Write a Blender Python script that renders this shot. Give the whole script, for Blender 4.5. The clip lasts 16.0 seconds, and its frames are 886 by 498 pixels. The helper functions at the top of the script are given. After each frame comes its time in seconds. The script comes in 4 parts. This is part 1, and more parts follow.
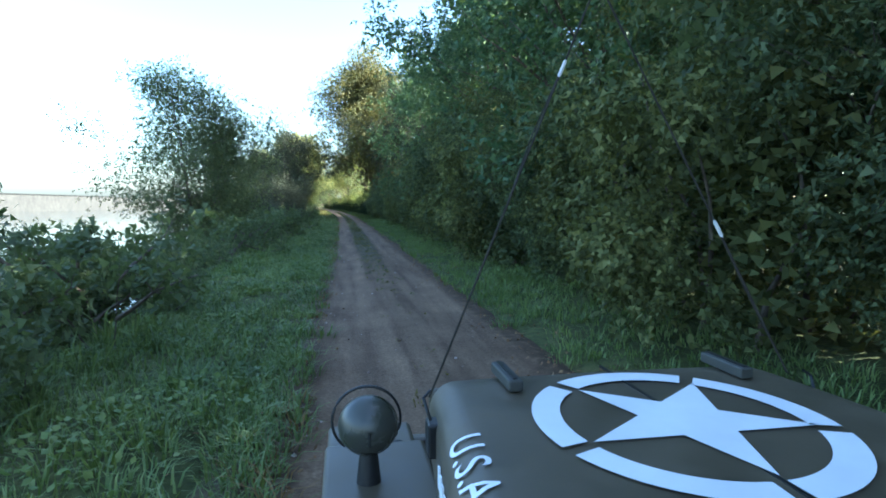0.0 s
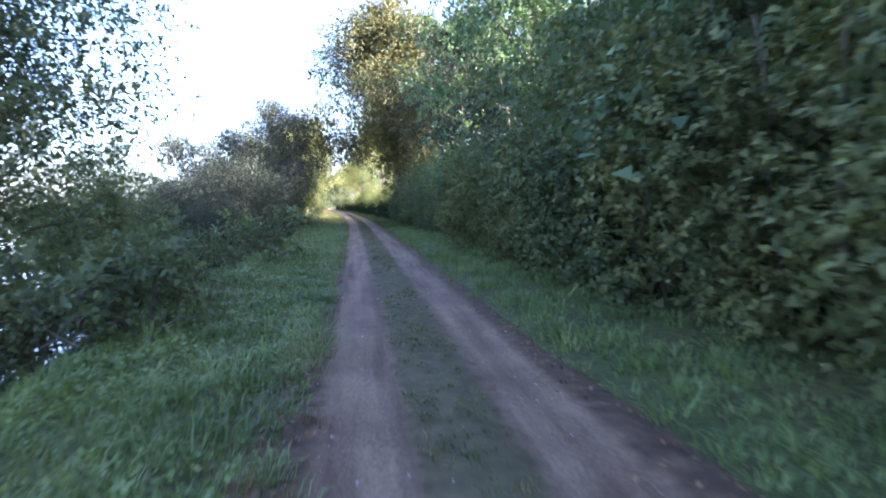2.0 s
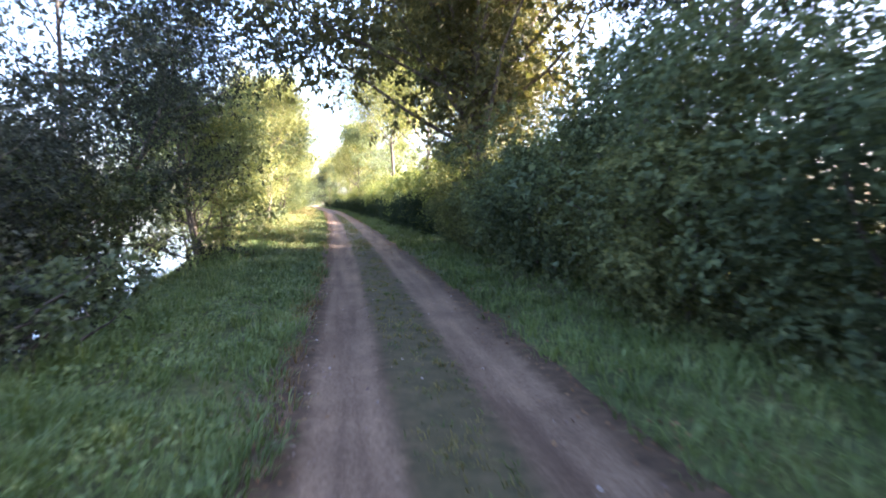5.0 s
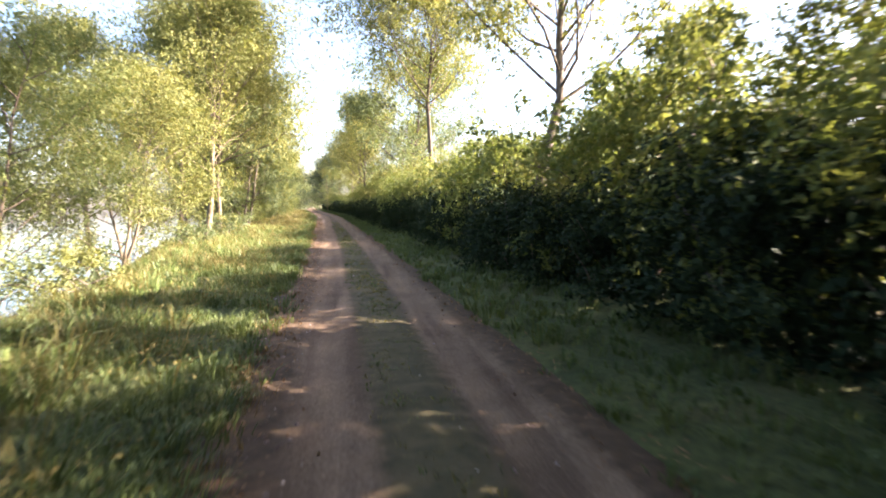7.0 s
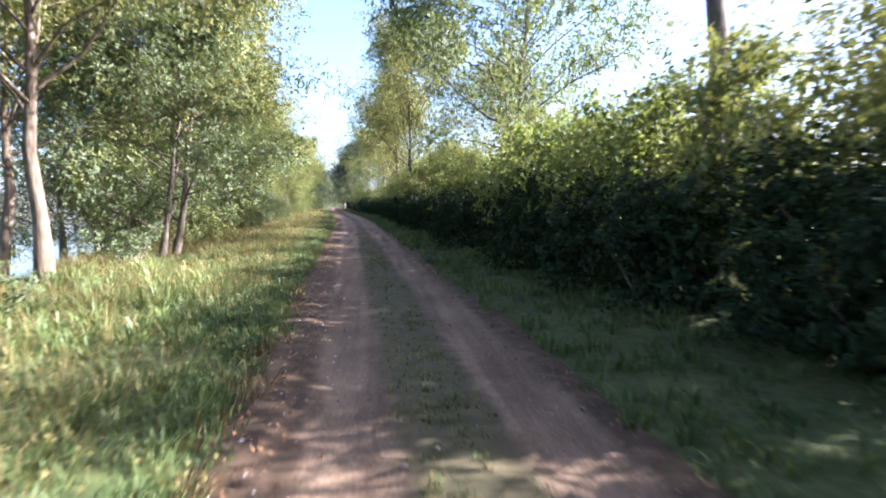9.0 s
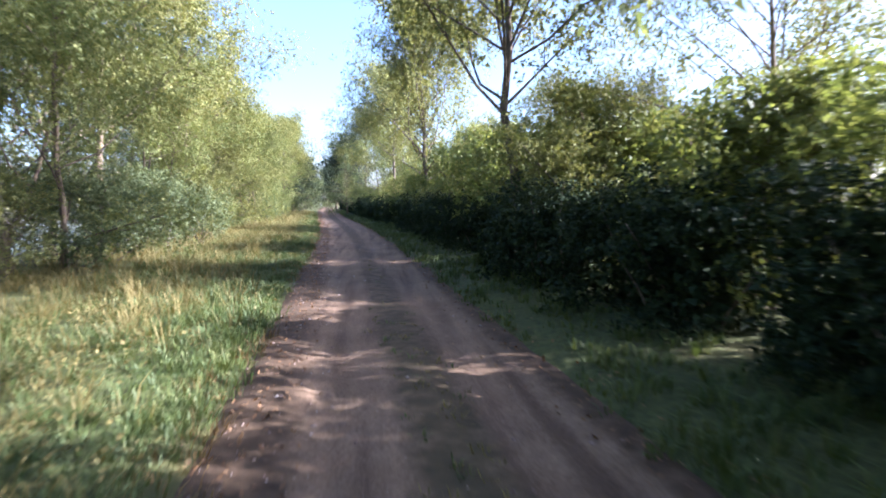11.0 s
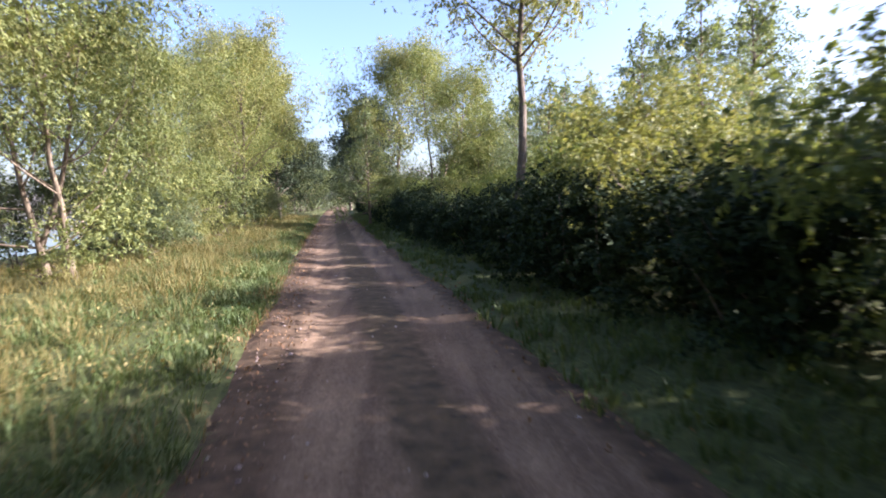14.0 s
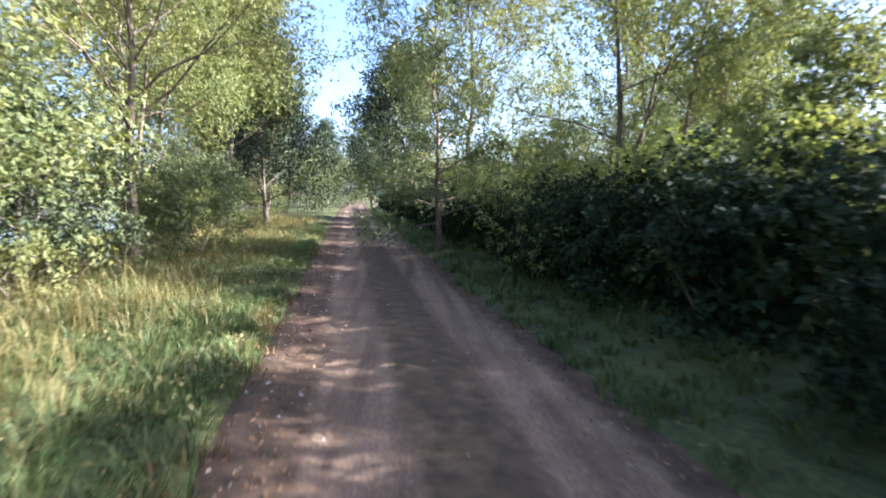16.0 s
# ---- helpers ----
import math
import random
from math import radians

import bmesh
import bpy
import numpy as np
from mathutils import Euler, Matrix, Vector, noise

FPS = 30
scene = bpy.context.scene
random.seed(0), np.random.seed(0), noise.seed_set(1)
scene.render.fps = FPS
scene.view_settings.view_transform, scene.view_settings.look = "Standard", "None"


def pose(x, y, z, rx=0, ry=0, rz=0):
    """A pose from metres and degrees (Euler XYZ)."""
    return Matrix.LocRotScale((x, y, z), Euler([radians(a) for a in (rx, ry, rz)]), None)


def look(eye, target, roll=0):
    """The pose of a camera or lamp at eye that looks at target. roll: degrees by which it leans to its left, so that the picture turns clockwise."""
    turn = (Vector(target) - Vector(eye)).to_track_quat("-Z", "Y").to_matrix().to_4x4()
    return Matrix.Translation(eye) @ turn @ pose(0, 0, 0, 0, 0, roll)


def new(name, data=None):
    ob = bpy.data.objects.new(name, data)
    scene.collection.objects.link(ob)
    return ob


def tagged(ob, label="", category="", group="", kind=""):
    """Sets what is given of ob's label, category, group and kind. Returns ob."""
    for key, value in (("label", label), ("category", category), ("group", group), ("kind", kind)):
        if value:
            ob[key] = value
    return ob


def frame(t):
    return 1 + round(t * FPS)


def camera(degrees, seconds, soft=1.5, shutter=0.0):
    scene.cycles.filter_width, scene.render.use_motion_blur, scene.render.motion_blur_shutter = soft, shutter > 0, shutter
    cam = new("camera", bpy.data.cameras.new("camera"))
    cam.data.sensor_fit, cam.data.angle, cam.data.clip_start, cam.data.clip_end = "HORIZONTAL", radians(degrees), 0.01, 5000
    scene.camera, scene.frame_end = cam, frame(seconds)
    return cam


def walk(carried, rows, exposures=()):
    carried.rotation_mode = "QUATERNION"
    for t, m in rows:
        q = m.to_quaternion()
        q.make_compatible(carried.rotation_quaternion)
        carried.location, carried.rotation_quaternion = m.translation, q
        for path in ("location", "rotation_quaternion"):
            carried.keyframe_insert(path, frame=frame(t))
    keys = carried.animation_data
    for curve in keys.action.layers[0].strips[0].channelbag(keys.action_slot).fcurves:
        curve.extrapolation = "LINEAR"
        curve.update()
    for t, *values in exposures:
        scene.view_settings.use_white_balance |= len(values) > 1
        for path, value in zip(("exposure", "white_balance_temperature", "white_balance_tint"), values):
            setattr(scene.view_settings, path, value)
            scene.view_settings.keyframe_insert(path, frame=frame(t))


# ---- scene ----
cam = camera(76.0, 16.0, soft=1.75, shutter=0.19)
PATH = [
    (0.0, pose(-0.000, -0.000, 1.500, 85.49, -0.11, -10.00)),
    (0.033, pose(-0.000, 0.030, 1.500, 85.49, -0.11, -10.00)),
    (0.1, pose(0.024, 0.916, 1.501, 85.51, -0.16, -10.36)),
    (0.5, pose(0.121, 4.578, 1.505, 85.57, -0.33, -11.82)),
    (1.0, pose(0.181, 9.075, 1.509, 85.41, 0.08, -10.79)),
    (1.5, pose(0.173, 13.389, 1.514, 85.40, 0.16, -9.14)),
    (2.0, pose(0.092, 17.730, 1.498, 85.47, 0.51, -8.66)),
    (2.5, pose(0.057, 22.076, 1.504, 85.58, -0.26, -9.47)),
    (3.0, pose(0.079, 26.469, 1.503, 85.30, 0.24, -10.23)),
    (3.5, pose(0.097, 30.922, 1.494, 85.20, 0.24, -10.07)),
    (4.0, pose(0.068, 35.456, 1.502, 85.21, -0.03, -9.67)),
    (4.5, pose(0.030, 40.057, 1.500, 85.19, 0.00, -9.49)),
    (5.0, pose(-0.017, 44.722, 1.500, 85.19, 0.00, -9.43)),
    (5.5, pose(-0.070, 49.449, 1.500, 85.19, 0.00, -9.39)),
    (6.0, pose(-0.124, 54.233, 1.500, 85.19, 0.00, -9.33)),
    (6.5, pose(-0.174, 59.072, 1.489, 85.63, -0.44, -9.28)),
    (7.0, pose(-0.205, 63.964, 1.502, 85.42, -0.17, -9.42)),
    (7.5, pose(-0.271, 68.840, 1.514, 85.24, 0.19, -9.32)),
    (8.0, pose(-0.422, 73.684, 1.503, 85.21, -0.00, -8.61)),
    (8.5, pose(-0.617, 78.431, 1.518, 85.39, -0.09, -7.53)),
    (9.0, pose(-0.739, 83.018, 1.467, 85.12, 0.64, -6.88)),
    (9.5, pose(-0.939, 87.643, 1.500, 85.19, 0.00, -7.01)),
    (10.0, pose(-1.160, 92.304, 1.500, 85.19, 0.00, -7.24)),
    (10.5, pose(-1.383, 97.000, 1.500, 85.19, 0.00, -7.41)),
    (11.0, pose(-1.606, 101.726, 1.500, 85.19, 0.00, -7.55)),
    (11.5, pose(-1.836, 106.480, 1.510, 85.39, -0.53, -7.62)),
    (12.0, pose(-2.096, 111.259, 1.497, 85.24, -0.41, -7.37)),
    (12.5, pose(-2.320, 116.011, 1.486, 85.22, -0.62, -7.40)),
    (13.0, pose(-2.544, 120.704, 1.499, 85.03, -0.55, -7.93)),
    (13.5, pose(-2.762, 125.328, 1.488, 84.86, -0.06, -7.95)),
    (14.0, pose(-3.050, 129.869, 1.512, 84.85, 0.86, -6.15)),
    (14.5, pose(-3.417, 134.339, 1.505, 84.80, 0.45, -4.80)),
    (15.0, pose(-3.864, 138.723, 1.479, 84.65, 0.60, -4.09)),
    (15.5, pose(-4.321, 142.983, 1.507, 84.47, 0.25, -4.06)),
    (16.0, pose(-4.803, 147.243, 1.512, 84.50, -0.44, -4.77)),
]
EXPOSURES = [(0.0, 3.7, 5150, 3), (0.5, 4.1, 5100, 14), (1.0, 4.25, 5050, 21), (1.5, 4.3, 5100, 26), (2.5, 4.4, 5300, 29), (3.0, 4.05, 5400, 31), (3.5, 4.0, 5400, 29), (4.2, 4.45, 5400, 28), (6.3, 4.4, 6150, 25), (7.0, 3.65, 6150, 24), (7.5, 3.05, 5750, 23), (8.5, 3.0, 5350, 24), (9.0, 3.22, 5100, 25), (11.5, 3.12, 4950, 27), (12.5, 3.5, 5000, 28), (13.5, 3.15, 5000, 25), (14.0, 2.7, 5350, 28), (14.5, 2.85, 5050, 28), (15.0, 3.15, 5150, 26), (15.5, 2.8, 5250, 26), (16.0, 3.1, 5050, 23)]
walk(cam, PATH, EXPOSURES)

# ---- world and sun ----
SUN_AZ, SUN_EL = 96.0, 25.5          # clockwise from the +y axis, above the horizon
world = bpy.data.worlds.new("world")
scene.world = world
world.use_nodes = True
wn = world.node_tree.nodes
sky = wn.new("ShaderNodeTexSky")
sky.sky_type, sky.sun_disc = "NISHITA", False
sky.sun_elevation, sky.sun_rotation = radians(SUN_EL), radians(SUN_AZ)
sky.air_density, sky.dust_density, sky.ozone_density = 1.0, 2.6, 1.0
wn["Background"].inputs["Strength"].default_value = 0.060
world.node_tree.links.new(sky.outputs["Color"], wn["Background"].inputs["Color"])
sun = new("sun", bpy.data.lights.new("sun", "SUN"))
sun.data.energy, sun.data.angle, sun.data.color = 4.2, radians(0.6), (1.0, 0.89, 0.71)
sun_way = Vector((math.sin(radians(SUN_AZ)) * math.cos(radians(SUN_EL)),
                  math.cos(radians(SUN_AZ)) * math.cos(radians(SUN_EL)), math.sin(radians(SUN_EL))))
sun.matrix_world = look(sun_way * 60, (0, 0, 0))

# ---- materials ----


def material(name, rough=0.6, metal=0.0, spec=0.5):
    m = bpy.data.materials.new(name)
    m.use_nodes = True
    p = m.node_tree.nodes["Principled BSDF"]
    p.inputs["Roughness"].default_value = rough
    p.inputs["Metallic"].default_value = metal
    p.inputs["Specular IOR Level"].default_value = spec
    return m, m.node_tree.nodes, m.node_tree.links, p


def ramp(nodes, stops):
    r = nodes.new("ShaderNodeValToRGB")
    while len(r.color_ramp.elements) < len(stops):
        r.color_ramp.elements.new(0.5)
    for e, (at, col) in zip(r.color_ramp.elements, stops):
        e.position, e.color = at, (*col, 1)
    return r


def noise_node(nodes, links, scale, detail=4, rough=0.6, coords="Object"):
    tc = nodes.new("ShaderNodeTexCoord")
    n = nodes.new("ShaderNodeTexNoise")
    n.inputs["Scale"].default_value, n.inputs["Detail"].default_value, n.inputs["Roughness"].default_value = scale, detail, rough
    links.new(tc.outputs[coords], n.inputs["Vector"])
    return n


def bump(nodes, links, p, height, strength, distance):
    b = nodes.new("ShaderNodeBump")
    b.inputs["Strength"].default_value, b.inputs["Distance"].default_value = strength, distance
    links.new(height, b.inputs["Height"])
    links.new(b.outputs["Normal"], p.inputs["Normal"])


def mix_rgb(nodes, links, a, b, fac, blend="MIX"):
    m = nodes.new("ShaderNodeMix")
    m.data_type, m.blend_type = "RGBA", blend
    for sock, v in ((m.inputs[6], a), (m.inputs[7], b), (m.inputs[0], fac)):
        if isinstance(v, (int, float)):
            sock.default_value = v
        elif isinstance(v, tuple):
            sock.default_value = (*v, 1)
        else:
            links.new(v, sock)
    return m.outputs[2]


def leaf_material(name, dark, mid, light, glow=0.35, rough=0.5, spec=0.35):
    """Leaves: each leaf its own tint, larger drifts of tint through the crown, some light passing through."""
    m, nodes, links, p = material(name, rough, 0, spec)
    geo = nodes.new("ShaderNodeNewGeometry")
    r = ramp(nodes, [(0.0, dark), (0.55, mid), (1.0, light)])
    n = noise_node(nodes, links, 0.9, 2)
    mm = nodes.new("ShaderNodeMath")
    mm.operation = "MULTIPLY_ADD"
    links.new(geo.outputs["Random Per Island"], mm.inputs[0])
    mm.inputs[1].default_value = 0.62
    sub = nodes.new("ShaderNodeMath")
    sub.operation = "MULTIPLY_ADD"
    links.new(n.outputs["Fac"], sub.inputs[0])
    sub.inputs[1].default_value, sub.inputs[2].default_value = 1.3, -0.47
    links.new(sub.outputs[0], mm.inputs[2])
    links.new(mm.outputs[0], r.inputs[0])
    links.new(r.outputs[0], p.inputs["Base Color"])
    tr = nodes.new("ShaderNodeBsdfTranslucent")
    warm = mix_rgb(nodes, links, r.outputs[0], (1.0, 0.95, 0.45), 1.0, "MULTIPLY")
    links.new(warm, tr.inputs["Color"])
    mx = nodes.new("ShaderNodeMixShader")
    mx.inputs[0].default_value = glow
    links.new(p.outputs[0], mx.inputs[1])
    links.new(tr.outputs[0], mx.inputs[2])
    links.new(mx.outputs[0], nodes["Material Output"].inputs["Surface"])
    return m


# the shade on the hedge face is put into this dark leaf colour
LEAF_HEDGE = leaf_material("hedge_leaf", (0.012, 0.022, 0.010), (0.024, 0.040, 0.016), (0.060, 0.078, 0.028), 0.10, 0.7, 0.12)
LEAF_DARK = leaf_material("dark_leaf", (0.050, 0.090, 0.045), (0.105, 0.165, 0.080), (0.20, 0.255, 0.115), 0.34, 0.62, 0.18)
LEAF_ASH = leaf_material("ash_leaf", (0.110, 0.130, 0.044), (0.205, 0.216, 0.074), (0.34, 0.320, 0.118), 0.42, 0.62, 0.18)
LEAF_WILLOW = leaf_material("willow_leaf", (0.102, 0.130, 0.044), (0.192, 0.218, 0.074), (0.32, 0.318, 0.112), 0.42, 0.62, 0.18)
LEAF_AUTUMN = leaf_material("turning_leaf", (0.060, 0.072, 0.028), (0.122, 0.120, 0.045), (0.225, 0.185, 0.066), 0.34, 0.6, 0.2)
# wood-edge green, with extra lightness put into the colour for the first stretch
LEAF_EDGE = leaf_material("wood_edge_lifted_leaf", (0.036, 0.050, 0.024), (0.098, 0.122, 0.052), (0.215, 0.228, 0.092), 0.28, 0.68, 0.12)
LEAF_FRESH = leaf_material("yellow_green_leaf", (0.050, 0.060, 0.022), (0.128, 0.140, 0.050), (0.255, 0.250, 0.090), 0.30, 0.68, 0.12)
# grey-green leaf with the shade of the wood put into its colour
LEAF_SHADE = leaf_material("shade_darkened_leaf", (0.032, 0.036, 0.027), (0.062, 0.070, 0.048), (0.115, 0.124, 0.080), 0.20, 0.85, 0.04)
# green darkened to carry the shade that lies on the far trees
LEAF_END = leaf_material("far_end_shade_leaf", (0.022, 0.034, 0.018), (0.048, 0.066, 0.034), (0.09, 0.105, 0.052), 0.2, 0.62, 0.18)
LEAF_BANK = leaf_material("bank_leaf", (0.072, 0.096, 0.050), (0.138, 0.172, 0.085), (0.245, 0.272, 0.130), 0.46, 0.6, 0.2)
LEAF_GARDEN = leaf_material("shrub_leaf", (0.090, 0.122, 0.038), (0.178, 0.214, 0.068), (0.31, 0.325, 0.115), 0.53, 0.55, 0.25)
GRASS = leaf_material("grass_blade", (0.052, 0.084, 0.024), (0.104, 0.140, 0.043), (0.180, 0.198, 0.064), 0.33, 0.55, 0.25)
# fresh green, and lightened in colour to offset the shade of the first stretch
GRASS_FRESH_LIFTED = leaf_material("fresh_lifted_grass_blade", (0.088, 0.130, 0.040), (0.172, 0.232, 0.070), (0.285, 0.328, 0.115), 0.35, 0.5, 0.35)
GRASS_RUST = leaf_material("rusty_grass_blade", (0.10, 0.070, 0.025), (0.20, 0.125, 0.045), (0.36, 0.25, 0.11), 0.3, 0.65)
GRASS_DRY = leaf_material("dry_grass_blade", (0.094, 0.090, 0.028), (0.190, 0.160, 0.052), (0.32, 0.255, 0.098), 0.30, 0.6, 0.25)
LITTER = leaf_material("fallen_leaf", (0.11, 0.055, 0.024), (0.21, 0.115, 0.050), (0.34, 0.21, 0.10), 0.1, 0.7)


def bark_material(name, a, b, c):
    m, nodes, links, p = material(name, 0.85, 0, 0.2)
    tc = nodes.new("ShaderNodeTexCoord")
    mp = nodes.new("ShaderNodeMapping")
    mp.inputs["Scale"].default_value = (9, 9, 1.6)
    links.new(tc.outputs["Object"], mp.inputs[0])
    n = nodes.new("ShaderNodeTexNoise")
    n.inputs["Scale"].default_value, n.inputs["Detail"].default_value = 2.2, 6
    links.new(mp.outputs[0], n.inputs["Vector"])
    r = ramp(nodes, [(0.25, a), (0.5, b), (0.75, c)])
    links.new(n.outputs["Fac"], r.inputs[0])
    links.new(r.outputs[0], p.inputs["Base Color"])
    bump(nodes, links, p, n.outputs["Fac"], 0.7, 0.03)
    return m


BARK = bark_material("bark", (0.05, 0.04, 0.03), (0.12, 0.095, 0.07), (0.22, 0.18, 0.13))
BARK_PALE = bark_material("pale_bark", (0.065, 0.050, 0.033), (0.145, 0.110, 0.073), (0.25, 0.195, 0.132))

# ground: soil under the grass, a green cast where it is mossy
SOIL, nodes, links, p = material("soil_and_moss", 0.9, 0, 0.2)
n1 = noise_node(nodes, links, 0.7, 5)
n2 = noise_node(nodes, links, 14.0, 6)
r1 = ramp(nodes, [(0.3, (0.058, 0.074, 0.024)), (0.55, (0.095, 0.108, 0.036)), (0.75, (0.14, 0.118, 0.050))])
links.new(n1.outputs["Fac"], r1.inputs[0])
r2 = ramp(nodes, [(0.3, (0.45, 0.45, 0.45)), (0.7, (1.25, 1.2, 1.1))])
links.new(n2.outputs["Fac"], r2.inputs[0])
links.new(mix_rgb(nodes, links, r1.outputs[0], r2.outputs[0], 1.0, "MULTIPLY"), p.inputs["Base Color"])
bump(nodes, links, p, n2.outputs["Fac"], 0.6, 0.05)

# track: pinkish gravel in the wheel ways, leaf-brown soil along the edges and the middle
TRACK, nodes, links, p = material("gravel_track", 0.9, 0, 0.25)
uv = nodes.new("ShaderNodeUVMap")
sep = nodes.new("ShaderNodeSeparateXYZ")
links.new(uv.outputs[0], sep.inputs[0])
n1 = noise_node(nodes, links, 1.1, 5)
n2 = noise_node(nodes, links, 38.0, 6, 0.75)
n3 = noise_node(nodes, links, 6.0, 5)
stones = ramp(nodes, [(0.30, (0.107, 0.0715, 0.042)), (0.5, (0.196, 0.137, 0.084)), (0.72, (0.31, 0.226, 0.150))])
links.new(n2.outputs["Fac"], stones.inputs[0])
patch = ramp(nodes, [(0.3, (0.70, 0.66, 0.64)), (0.7, (1.15, 1.12, 1.10))])
links.new(n1.outputs["Fac"], patch.inputs[0])
tc = nodes.new("ShaderNodeTexCoord")
mp = nodes.new("ShaderNodeMapping")
mp.inputs["Scale"].default_value = (4.5, 0.28, 1)
links.new(tc.outputs["Object"], mp.inputs[0])
n4 = nodes.new("ShaderNodeTexNoise")            # wheels draw the colour out lengthwise
n4.inputs["Scale"].default_value, n4.inputs["Detail"].default_value = 1.0, 5
links.new(mp.outputs[0], n4.inputs["Vector"])
streak = ramp(nodes, [(0.32, (0.58, 0.54, 0.52)), (0.5, (0.95, 0.93, 0.92)), (0.68, (1.18, 1.16, 1.15))])
links.new(n4.outputs["Fac"], streak.inputs[0])
gravel = mix_rgb(nodes, links, mix_rgb(nodes, links, stones.outputs[0], patch.outputs[0], 1.0, "MULTIPLY"), streak.outputs[0], 1.0, "MULTIPLY")
earth = ramp(nodes, [(0.3, (0.052, 0.034, 0.019)), (0.55, (0.098, 0.062, 0.034)), (0.75, (0.165, 0.106, 0.060))])
links.new(n3.outputs["Fac"], earth.inputs[0])
wob = nodes.new("ShaderNodeMath")           # the edge of the gravel wanders
wob.operation = "MULTIPLY_ADD"
links.new(n3.outputs["Fac"], wob.inputs[0])
wob.inputs[1].default_value, wob.inputs[2].default_value = 0.8, -0.40
tot = nodes.new("ShaderNodeMath")
tot.operation = "ADD"
links.new(sep.outputs["X"], tot.inputs[0])
links.new(wob.outputs[0], tot.inputs[1])
clampr = ramp(nodes, [(0.25, (0, 0, 0)), (0.75, (1, 1, 1))])
links.new(tot.outputs[0], clampr.inputs[0])
moss = ramp(nodes, [(0.3, (0.056, 0.050, 0.022)), (0.55, (0.094, 0.078, 0.036)), (0.8, (0.145, 0.106, 0.057))])
links.new(n3.outputs["Fac"], moss.inputs[0])
soft = mix_rgb(nodes, links, earth.outputs[0], moss.outputs[0], sep.outputs["Y"])
links.new(mix_rgb(nodes, links, soft, gravel, clampr.outputs[0]), p.inputs["Base Color"])
bump(nodes, links, p, n2.outputs["Fac"], 0.5, 0.015)

PEBBLE, nodes, links, p = material("loose_stone", 0.85, 0, 0.3)
geo = nodes.new("ShaderNodeNewGeometry")
r1 = ramp(nodes, [(0.0, (0.14, 0.09, 0.07)), (0.5, (0.28, 0.20, 0.165)), (1.0, (0.46, 0.39, 0.34))])
links.new(geo.outputs["Random Per Island"], r1.inputs[0])
links.new(r1.outputs[0], p.inputs["Base Color"])

WATER, nodes, links, p = material("river_water", 0.06, 0, 0.5)
p.inputs["Base Color"].default_value = (0.045, 0.06, 0.06, 1)
n1 = noise_node(nodes, links, 1.2, 4)
bump(nodes, links, p, n1.outputs["Fac"], 0.15, 0.05)

STONE, nodes, links, p = material("embankment_stone", 0.9, 0, 0.2)
n1 = noise_node(nodes, links, 0.35, 6)
r1 = ramp(nodes, [(0.3, (0.028, 0.027, 0.025)), (0.7, (0.05, 0.048, 0.043))])
links.new(n1.outputs["Fac"], r1.inputs[0])
links.new(r1.outputs[0], p.inputs["Base Color"])
COPING, nodes, links, p = material("dark_coping_stone", 0.9, 0, 0.2)
p.inputs["Base Color"].default_value = (0.014, 0.014, 0.013, 1)

# ---- the line of the track and the lie of the land ----
_ys = np.arange(-900.0, 1700.0, 1.0)
_xs = np.interp(_ys, [-60, 0, 35, 59, 83, 106, 125, 136, 147, 200, 260], [0.3, 0.05, 0.05, -0.17, -0.80, -1.85, -2.75, -3.6, -4.8, -9.2, -13.0])
_k = np.exp(-0.5 * (np.arange(-18, 19) / 6.0) ** 2)
_xs = np.convolve(np.pad(_xs, 18, mode="edge"), _k / _k.sum(), mode="valid")


def line_x(y):
    return np.interp(y, _ys, _xs)


def shoulder(y):
    """Where the level verge on the river side begins to fall."""
    return np.interp(y, [50, 75, 87, 96, 112], [-2.1, -3.4, -4.6, -5.8, -8.5])


EDGE_Y, EDGE_U = [0, 22, 40, 60, 80, 115, 160], [-0.20, -0.20, -0.22, -0.34, -0.50, -0.68, -0.70]      # where the grass of the verge begins


def land(u, y):
    """Height of the ground u metres to the right of the wheel way that the camera follows."""
    u, y = np.asarray(u, float), np.asarray(y, float)
    e = shoulder(y)
    fall = np.clip(e - u, 0, None)
    z = 0.05 - np.where(fall < 0.8, 0.31 * fall ** 2, 0.2 + 0.5 * (fall - 0.8))
    z = np.maximum(z, -3.2)
    far = np.clip((-135 - u) / 8, 0, 1)
    z = np.where(u < -60, -3.2 + far * 4.2, z)
    track = np.clip(1 - np.abs(u - 0.58) / 1.5, 0, 1)
    z = np.where(track > 0, np.minimum(z, 0.05 - 0.12 * np.minimum(track * 5, 1)), z)
    right = np.clip(u - 2.0, 0, 3)
    return z + np.where(u > 2.0, 0.06 * right, 0) + 0.04 * np.sin(u * 1.3 + y * 0.7) * np.sin(y * 0.31 + 1.0) * (np.abs(u - 0.6) > 1.4)


